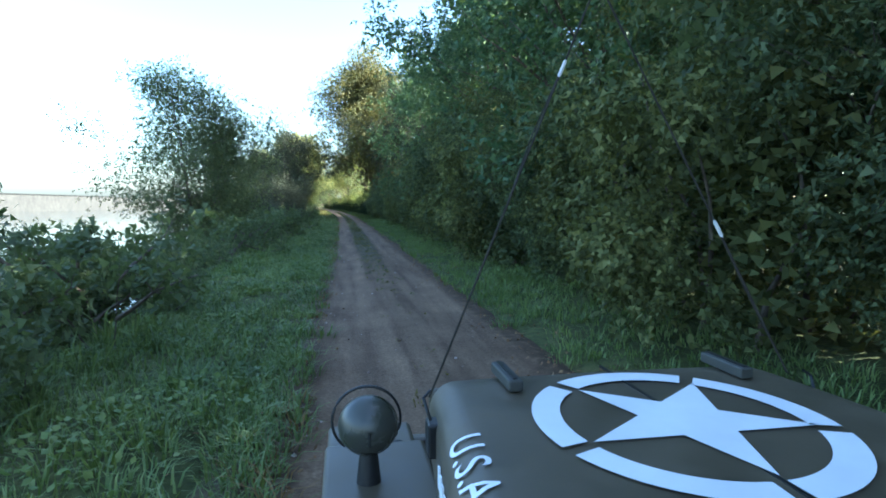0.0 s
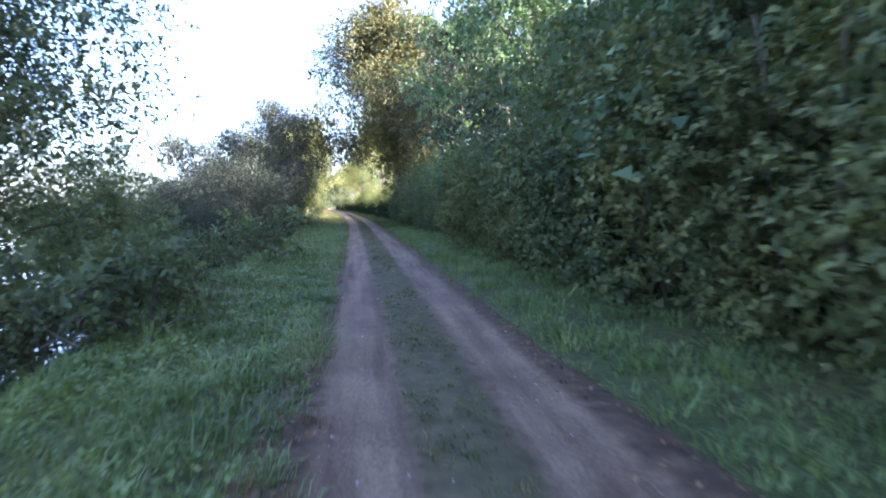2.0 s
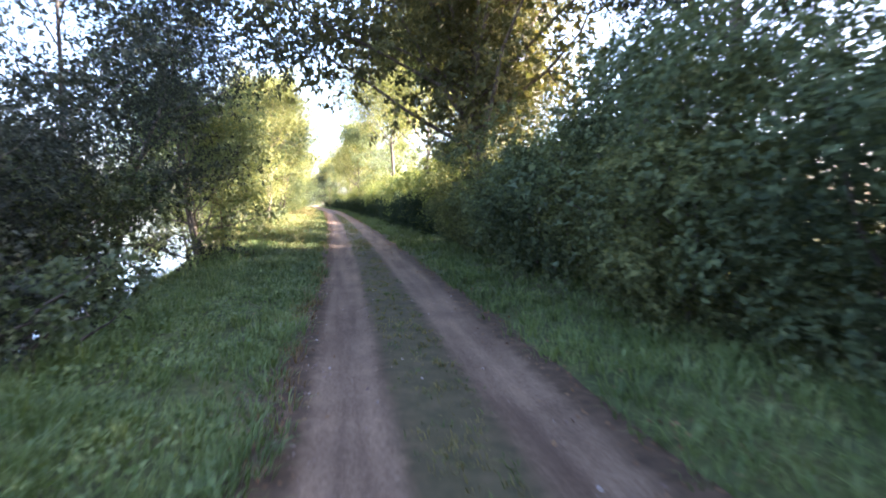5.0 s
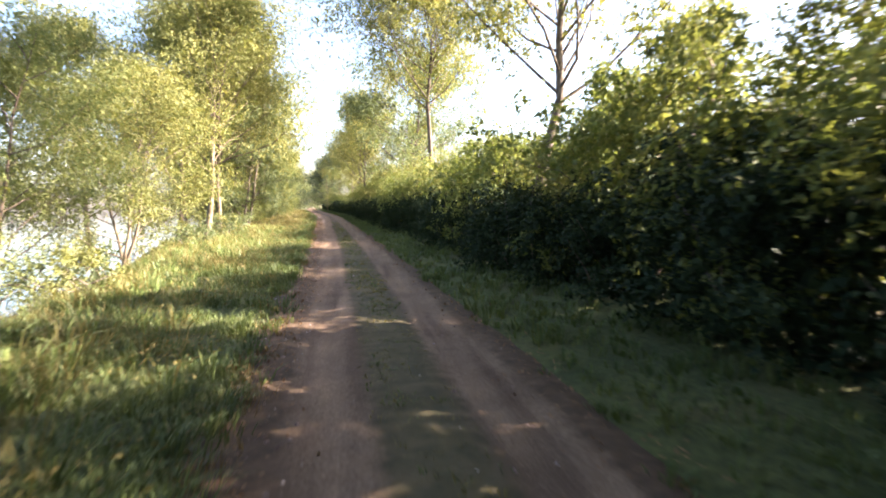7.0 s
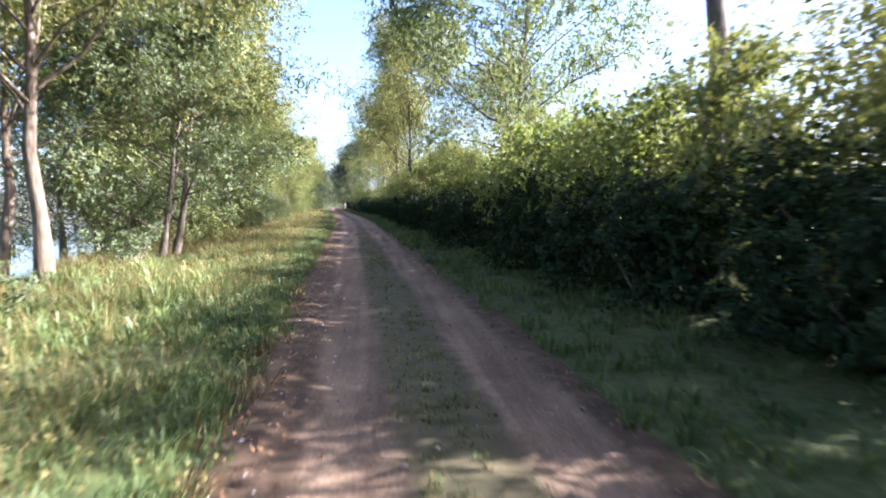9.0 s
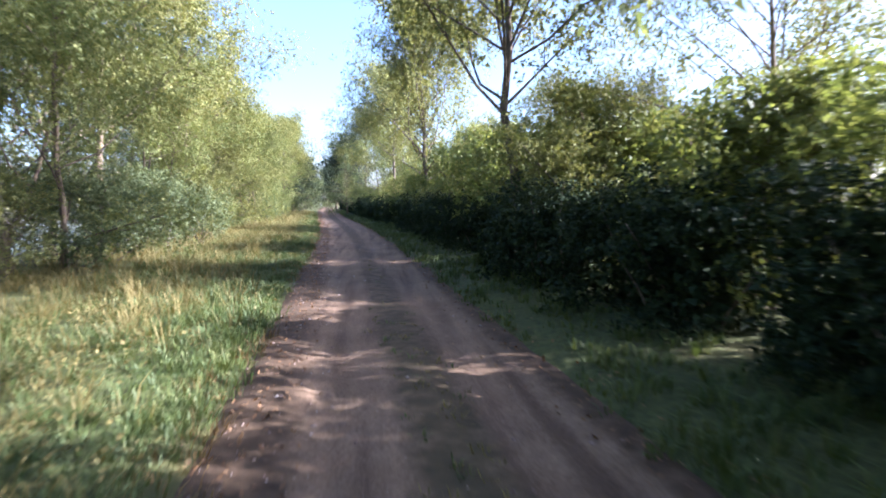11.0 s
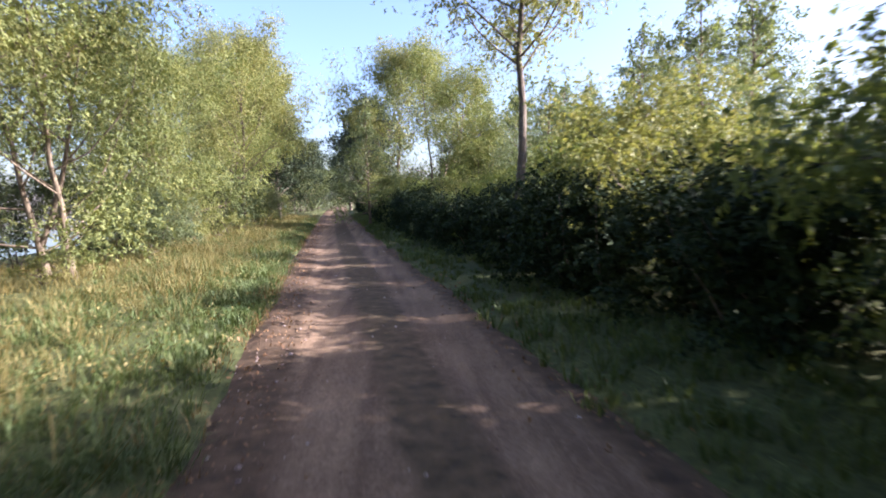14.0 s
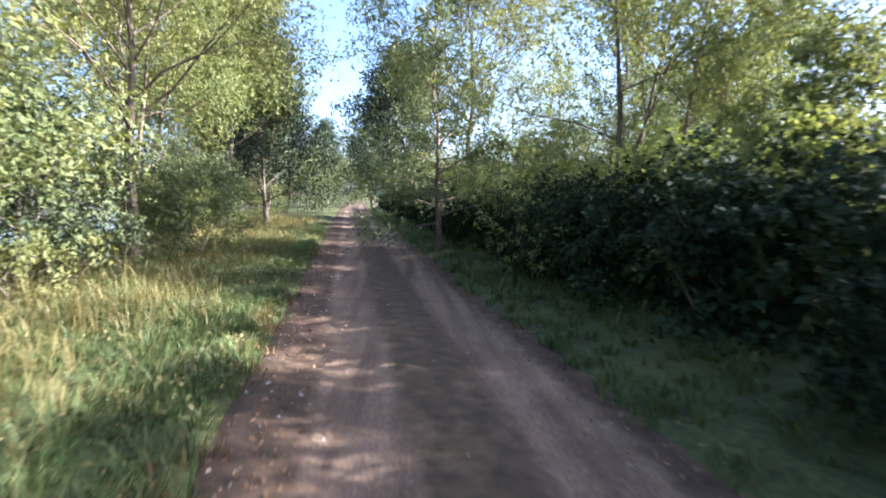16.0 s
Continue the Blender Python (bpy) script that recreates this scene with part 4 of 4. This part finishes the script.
u = np.where(rng.uniform(0, 1, n) < 0.65, rng.normal(-0.5, 0.22, n), rng.uniform(-0.8, 1.8, n))
y = rng.uniform(1, 165, n)
c = np.column_stack([line_x(y) + u, y, track_height(u, y) + 0.002])
r = 0.006 + 0.016 * rng.uniform(0, 1, n) ** 3
octa = np.array([[1, 0, 0], [0, 1, 0], [-1, 0, 0], [0, -1, 0], [0, 0, 0.7], [0, 0, -0.7]], float)
v = c[:, None] + octa[None] * r[:, None, None] * rng.uniform(0.6, 1.4, (n, 6, 1))
tri8 = np.array([[0, 1, 4], [1, 2, 4], [2, 3, 4], [3, 0, 4], [1, 0, 5], [2, 1, 5], [3, 2, 5], [0, 3, 5]])
f = (np.arange(n)[:, None, None] * 6 + tri8[None]).reshape(-1, 3)
tagged(new("loose_stones", mesh_np("loose_stones", v.reshape(-1, 3), f, PEBBLE)), "loose pale stones on the gravel track", "stones", kind="stuff")
rng = np.random.default_rng(77)
n = 17000
side = rng.uniform(0, 1, n) < 0.6
u = np.where(side, -0.40 - 0.002 * rng.uniform(0, 165, n) + rng.normal(size=n) * 0.16, 1.85 + rng.normal(size=n) * 0.22)
y = rng.uniform(-2, 165, n)
c = np.column_stack([line_x(y) + u, y, surface(u, y) + 0.012])
v, f = leaves(c, 0.046, rng, up=6.0, droop=0.0)
tagged(new("leaf_litter", mesh_np("leaf_litter", v, f, LITTER)), "scattered brown fallen leaves along the track edges", "leaves", kind="stuff")

# ---- the jeep, standing at the start of the track ----


def paint(name, base, rough=0.42, spec=0.5, metal=0.0, vary=0.25):
    m, nodes, links, p = material(name, rough, metal, spec)
    n1 = noise_node(nodes, links, 5.0, 5)
    n2 = noise_node(nodes, links, 60.0, 3)
    lo, hi = tuple(c * (1 - vary) for c in base), tuple(c * (1 + vary) for c in base)
    r = ramp(nodes, [(0.3, lo), (0.7, hi)])
    links.new(n1.outputs["Fac"], r.inputs[0])
    links.new(r.outputs[0], p.inputs["Base Color"])
    rr = ramp(nodes, [(0.3, (rough - 0.08,) * 3), (0.7, (rough + 0.12,) * 3)])
    links.new(n1.outputs["Fac"], rr.inputs[0])
    links.new(rr.outputs[0], p.inputs["Roughness"])
    bump(nodes, links, p, n2.outputs["Fac"], 0.08, 0.002)
    return m


OLIVE = paint("olive_drab_paint", (0.082, 0.067, 0.042))
LAMP_PAINT = paint("glossy_olive_paint", (0.050, 0.050, 0.040), 0.25)
WHITE = paint("white_stencil_paint", (0.74, 0.75, 0.76), 0.5, 0.4, 0.0, 0.06)
BLACK = paint("black_rubber", (0.02, 0.02, 0.02), 0.75, 0.3)
DARK_METAL = paint("dark_metal", (0.035, 0.035, 0.035), 0.4, 0.5, 0.6)
ROPE = paint("dark_cord", (0.035, 0.030, 0.022), 0.85, 0.2)
CLIP = paint("pale_plastic", (0.62, 0.60, 0.56), 0.4)
BLOCK = paint("painted_wood_block", (0.045, 0.045, 0.038), 0.6)

AX, HOOD_Z = 0.775, 1.0
jeep = thing("jeep", AX, 0.3, 0.0, "olive drab open military jeep with a white star on its bonnet", "jeep")


def jpart(name, v, f, mat, parent=None, label="", smooth=False):
    v = np.asarray(v, float) - [AX, 0.3, 0.0]
    return part(name, mesh_np(name, v, np.asarray(f), mat, smooth), parent or jeep, label)


def bevelled(name, x0, x1, y0, y1, z0, z1, r, mat, parent=None, label=""):
    bm = bmesh.new()
    bmesh.ops.create_cube(bm, size=1.0)
    for q in bm.verts:
        q.co = Vector(((x0 + x1) / 2 + q.co.x * (x1 - x0), (y0 + y1) / 2 + q.co.y * (y1 - y0), (z0 + z1) / 2 + q.co.z * (z1 - z0)))
    bmesh.ops.bevel(bm, geom=bm.edges[:], offset=r, segments=3, profile=0.5, affect="EDGES")
    bmesh.ops.translate(bm, vec=(-AX, -0.3, 0), verts=bm.verts)
    me = bpy.data.meshes.new(name)
    bm.to_mesh(me)
    bm.free()
    me.materials.append(mat)
    return part(name, me, parent or jeep, label)


HALF, RND = 0.545, 0.075


def hood_profile(s):
    """A point across the hood, s metres from its middle along the skin: flat, then rounded, then down the side."""
    a, sg = abs(s), (1 if s >= 0 else -1)
    flat = HALF - RND
    crown = 0.004
    if a <= flat:
        return AX + s, HOOD_Z + crown * (1 - (a / flat) ** 2)
    arc = RND * math.pi / 2
    if a <= flat + arc:
        t = (a - flat) / RND
        return AX + sg * (flat + RND * math.sin(t)), HOOD_Z - RND * (1 - math.cos(t))
    return AX + sg * HALF, HOOD_Z - RND - (a - flat - arc)


def hood_point(s, y, drop=0.0):
    """The hood narrows towards the grille."""
    x, z = hood_profile(s)
    return AX + (x - AX) * (0.975 + (1.6 - y) * 0.16), y, z + drop


ss = np.concatenate([np.linspace(-0.83, -0.60, 3), np.linspace(-0.585, -0.47, 9), np.linspace(-0.44, 0.44, 11), np.linspace(0.47, 0.585, 9), np.linspace(0.60, 0.83, 3)])
yy = [0.42, 0.7, 1.0, 1.3, 1.5, 1.57, 1.60, 1.615]
dz = [0, 0, 0, 0, -0.002, -0.008, -0.022, -0.05]
V = np.array([hood_point(s, y, d) for y, d in zip(yy, dz) for s in ss])
hood = jpart("hood", V, grid_faces(len(yy), len(ss))[:, ::-1], OLIVE, None, "olive drab bonnet", True)
jpart("hinge_strip", *box_np(AX - 0.004, AX + 0.004, 0.45, 1.60, HOOD_Z + 0.001, HOOD_Z + 0.007), DARK_METAL, hood)
bevelled("grille", AX - 0.53, AX + 0.53, 1.60, 1.64, 0.52, 0.955, 0.015, OLIVE)

# star and broken ring
CX, CY, ZP = 0.779, 1.160, HOOD_Z + 0.0085
star = [(0.285 if k % 2 == 0 else 0.109, math.radians(-90 + 36 * k)) for k in range(10)]
V = [(CX, CY, ZP)] + [(CX + r * math.cos(a), CY + r * math.sin(a), ZP) for r, a in star]
jpart("star", V, [(0, 1 + k, 1 + (k + 1) % 10) for k in range(10)], WHITE, hood, "white five-pointed star")
for k in range(5):
    gap = 0.055
    a = np.linspace(math.radians(-90 + 72 * k) + gap, math.radians(-90 + 72 * (k + 1)) - gap, 15)
    V = np.concatenate([np.column_stack([CX - 0.016 + 0.952 * r * np.cos(a), CY - 0.009 + 1.02 * r * np.sin(a), np.full(15, ZP)]) for r in (0.288, 0.358)])
    jpart("ring_segment", V, [(i, i + 1, i + 16, i + 15) for i in range(14)][::-1], WHITE, hood, "white ring segment")

# stencilled letters on the rounded edge of the hood
txt = bpy.data.curves.new("letters", "FONT")
txt.body, txt.size, txt.space_character, txt.offset = "U.S.A.", 0.135, 1.08, 0.001
tob = bpy.data.objects.new("letters", txt)
scene.collection.objects.link(tob)
bpy.context.view_layer.update()
lm = bpy.data.meshes.new_from_object(tob.evaluated_get(bpy.context.evaluated_depsgraph_get()))
bpy.data.objects.remove(tob)
lb = bmesh.new()
lb.from_mesh(lm)
bmesh.ops.triangulate(lb, faces=lb.faces[:])
bmesh.ops.subdivide_edges(lb, edges=[e for e in lb.edges if e.calc_length() > 0.03], cuts=2)
for q in lb.verts:
    along, up = q.co.x, q.co.y
    q.co = Vector(hood_point(-0.538 + up * 0.80, 1.172 - along * 0.80)) + Vector((-0.6, 0, 0.8)) * 0.005 - Vector((AX, 0.3, 0))
lb.to_mesh(lm)
lb.free()
lm.materials.clear()
lm.materials.append(WHITE)
part("lettering", lm, hood, "white stencilled letters U.S.A.")
for i in range(9):                   # the serial number below, as plain bars
    y = 1.20 - 0.042 * i
    side = AX - HALF * (0.975 + (1.6 - y) * 0.16)
    jpart("number_bar", *box_np(side - 0.008, side - 0.004, y - 0.016, y, 0.872, 0.922), WHITE, hood, "white painted bar")

for x in (0.447, 1.132):
    bk = bevelled("windscreen_rest", x - 0.020, x + 0.020, 1.41, 1.60, HOOD_Z + 0.004, HOOD_Z + 0.036, 0.006, BLOCK, None, "dark wooden rest block")
    jpart("groove", *box_np(x - 0.006, x + 0.006, 1.42, 1.59, HOOD_Z + 0.034, HOOD_Z + 0.0395), DARK_METAL, bk)
for x, sg in ((AX - HALF - 0.01, -1), (AX + HALF + 0.01, 1)):
    c = bevelled("hood_catch", x - 0.016, x + 0.016, 1.36, 1.42, 0.86, 0.95, 0.006, DARK_METAL, None, "dark bonnet catch")
    jpart("hook", *tube([(x, 1.39, 0.93), (x + 0.012 * sg, 1.40, 0.97), (x + 0.02 * sg, 1.42, 1.0), (x, 1.43, 1.015)], [0.0045] * 4, 6), DARK_METAL, c)

# lamp with its hoop on the fender
lc = Vector((0.058, 1.43, 0.935))
bm = bmesh.new()
bmesh.ops.create_uvsphere(bm, u_segments=32, v_segments=20, radius=0.077)
for q in bm.verts:
    if q.co.y > 0:
        q.co.y *= 0.55
    q.co += lc - Vector((AX, 0.3, 0))
me = bpy.data.meshes.new("lamp_bowl")
bm.to_mesh(me)
bm.free()
me.materials.append(LAMP_PAINT)
for poly in me.polygons:
    poly.use_smooth = True
lamp = part("blackout_lamp", me, jeep, "rounded olive blackout lamp")
ang = np.linspace(math.radians(-50), math.radians(230), 28)
hoop = np.column_stack([lc.x - 0.003 + 0.089 * np.cos(ang), np.full(28, lc.y + 0.03), lc.z + 0.002 + 0.089 * np.sin(ang)])
jpart("hoop_guard", *tube(hoop, [0.004] * 28, 6), DARK_METAL, lamp, "thin metal hoop guard", True)
jpart("lamp_post", *tube([(lc.x, lc.y - 0.01, 0.78), (lc.x, lc.y - 0.01, 0.90)], [0.034, 0.020], 10), DARK_METAL, lamp, "", True)
jpart("lamp_bolt", *tube([(lc.x, lc.y - 0.070, 0.905), (lc.x, lc.y - 0.076, 0.945)], [0.005, 0.004], 6), DARK_METAL, lamp)
for x0, x1 in ((-0.06, 0.235), (1.315, 1.61)):
    bevelled("fender", x0, x1, 1.15, 1.66, 0.755, 0.79, 0.014, OLIVE)
    bevelled("fender_nose", x0, x1, 1.63, 2.04, 0.66, 0.70, 0.018, OLIVE)
    bevelled("fender_step", x0, x1, 1.625, 1.66, 0.67, 0.775, 0.012, OLIVE)
    bevelled("fender_skirt", x0, x1, 0.98, 1.17, 0.50, 0.79, 0.03, OLIVE)
bevelled("front_bumper", AX - 0.68, AX + 0.68, 2.10, 2.16, 0.46, 0.60, 0.015, OLIVE)
bevelled("chassis", AX - 0.36, AX + 0.36, -1.45, 2.12, 0.42, 0.54, 0.02, DARK_METAL)
bevelled("cowl", AX - 0.70, AX + 0.70, 0.10, 0.44, 0.55, 0.985, 0.05, OLIVE)
bevelled("tub_floor", AX - 0.76, AX + 0.76, -1.55, 0.14, 0.50, 0.56, 0.02, OLIVE)
for x in (AX - 0.76, AX + 0.73):
    bevelled("tub_side", x, x + 0.03, -1.55, -0.45, 0.54, 0.92, 0.008, OLIVE)
bevelled("tub_rear", AX - 0.74, AX + 0.74, -1.56, -1.53, 0.54, 0.92, 0.008, OLIVE)
for x in (0.14, 1.41):
    for y in (1.72, -0.33):
        a = np.linspace(0, 2 * np.pi, 40, endpoint=False)
        prof = [(0.20, -0.07), (0.30, -0.085), (0.345, -0.07), (0.362, -0.04), (0.362, 0.04), (0.345, 0.07), (0.30, 0.085), (0.20, 0.07)]
        V = np.array([(x + w, y + r * math.cos(t), 0.372 + r * math.sin(t)) for r, w in prof for t in a])
        i = np.arange(len(prof) * 40).reshape(len(prof), 40)
        jn = np.roll(i, -1, axis=1)
        F = np.stack([i, jn, np.roll(jn, -1, axis=0), np.roll(i, -1, axis=0)], -1).reshape(-1, 4)
        wheel = part("wheel", mesh_np("tyre", V - [AX, 0.3, 0], F, BLACK, True), jeep, "black rubber tyre on a steel wheel")
        jpart("rim", *join([tube([(x - 0.03, y, 0.372), (x + 0.03, y, 0.372)], [0.2, 0.2], 24), tube([(x - 0.028, y, 0.372), (x - 0.03, y, 0.372)], [0.2, 0.004], 24), tube([(x + 0.028, y, 0.372), (x + 0.03, y, 0.372)], [0.2, 0.004], 24)]), OLIVE, wheel)

# whip aerial bent forward from the rear and tied down to the bonnet by two cords
APEX = (0.748, 1.62, 2.16)
t = np.linspace(0, 1, 24)
bow = np.column_stack([1.42 + (APEX[0] - 1.42) * t, -1.40 + (APEX[1] + 1.40) * t ** 1.1, 0.95 + 5.6 * t - 4.33 * t ** 2])
aerial = jpart("aerial", *tube(bow, np.linspace(0.008, 0.003, 24), 6), DARK_METAL, None, "thin whip aerial", True)
jpart("aerial_base", *tube([(1.42, -1.40, 0.54), (1.42, -1.40, 0.98)], [0.03, 0.022], 10), DARK_METAL, aerial)
for foot, at, twin in (((0.215, 1.42, 1.0), 0.765, 0.10), ((1.305, 1.46, 1.0), 0.37, 0.36)):
    foot, apex = np.array(foot), np.array(APEX)
    cord = jpart("tie_cord", *tube([foot + (apex - foot) * q for q in (0, 0.5, 1)], [0.0032] * 3, 5), ROPE, None, "dark tie-down cord")
    low, high = foot + (apex - foot) * max(0, at - 0.35), foot + (apex - foot) * at
    off = np.array([0.0, 0.012, 0.006])
    jpart("cord_loop", *tube([low, (low + high) / 2 + off * 1.5, high + off * 0.4], [0.0022] * 3, 5), ROPE, cord)
    way = (apex - foot) / np.linalg.norm(apex - foot)
    c = foot + (apex - foot) * at
    jpart("cord_clip", *tube([c - way * 0.028, c - way * 0.02, c + way * 0.02, c + way * 0.028], [0.003, 0.0055, 0.0055, 0.003], 8), CLIP, cord, "pale cord clip", True)
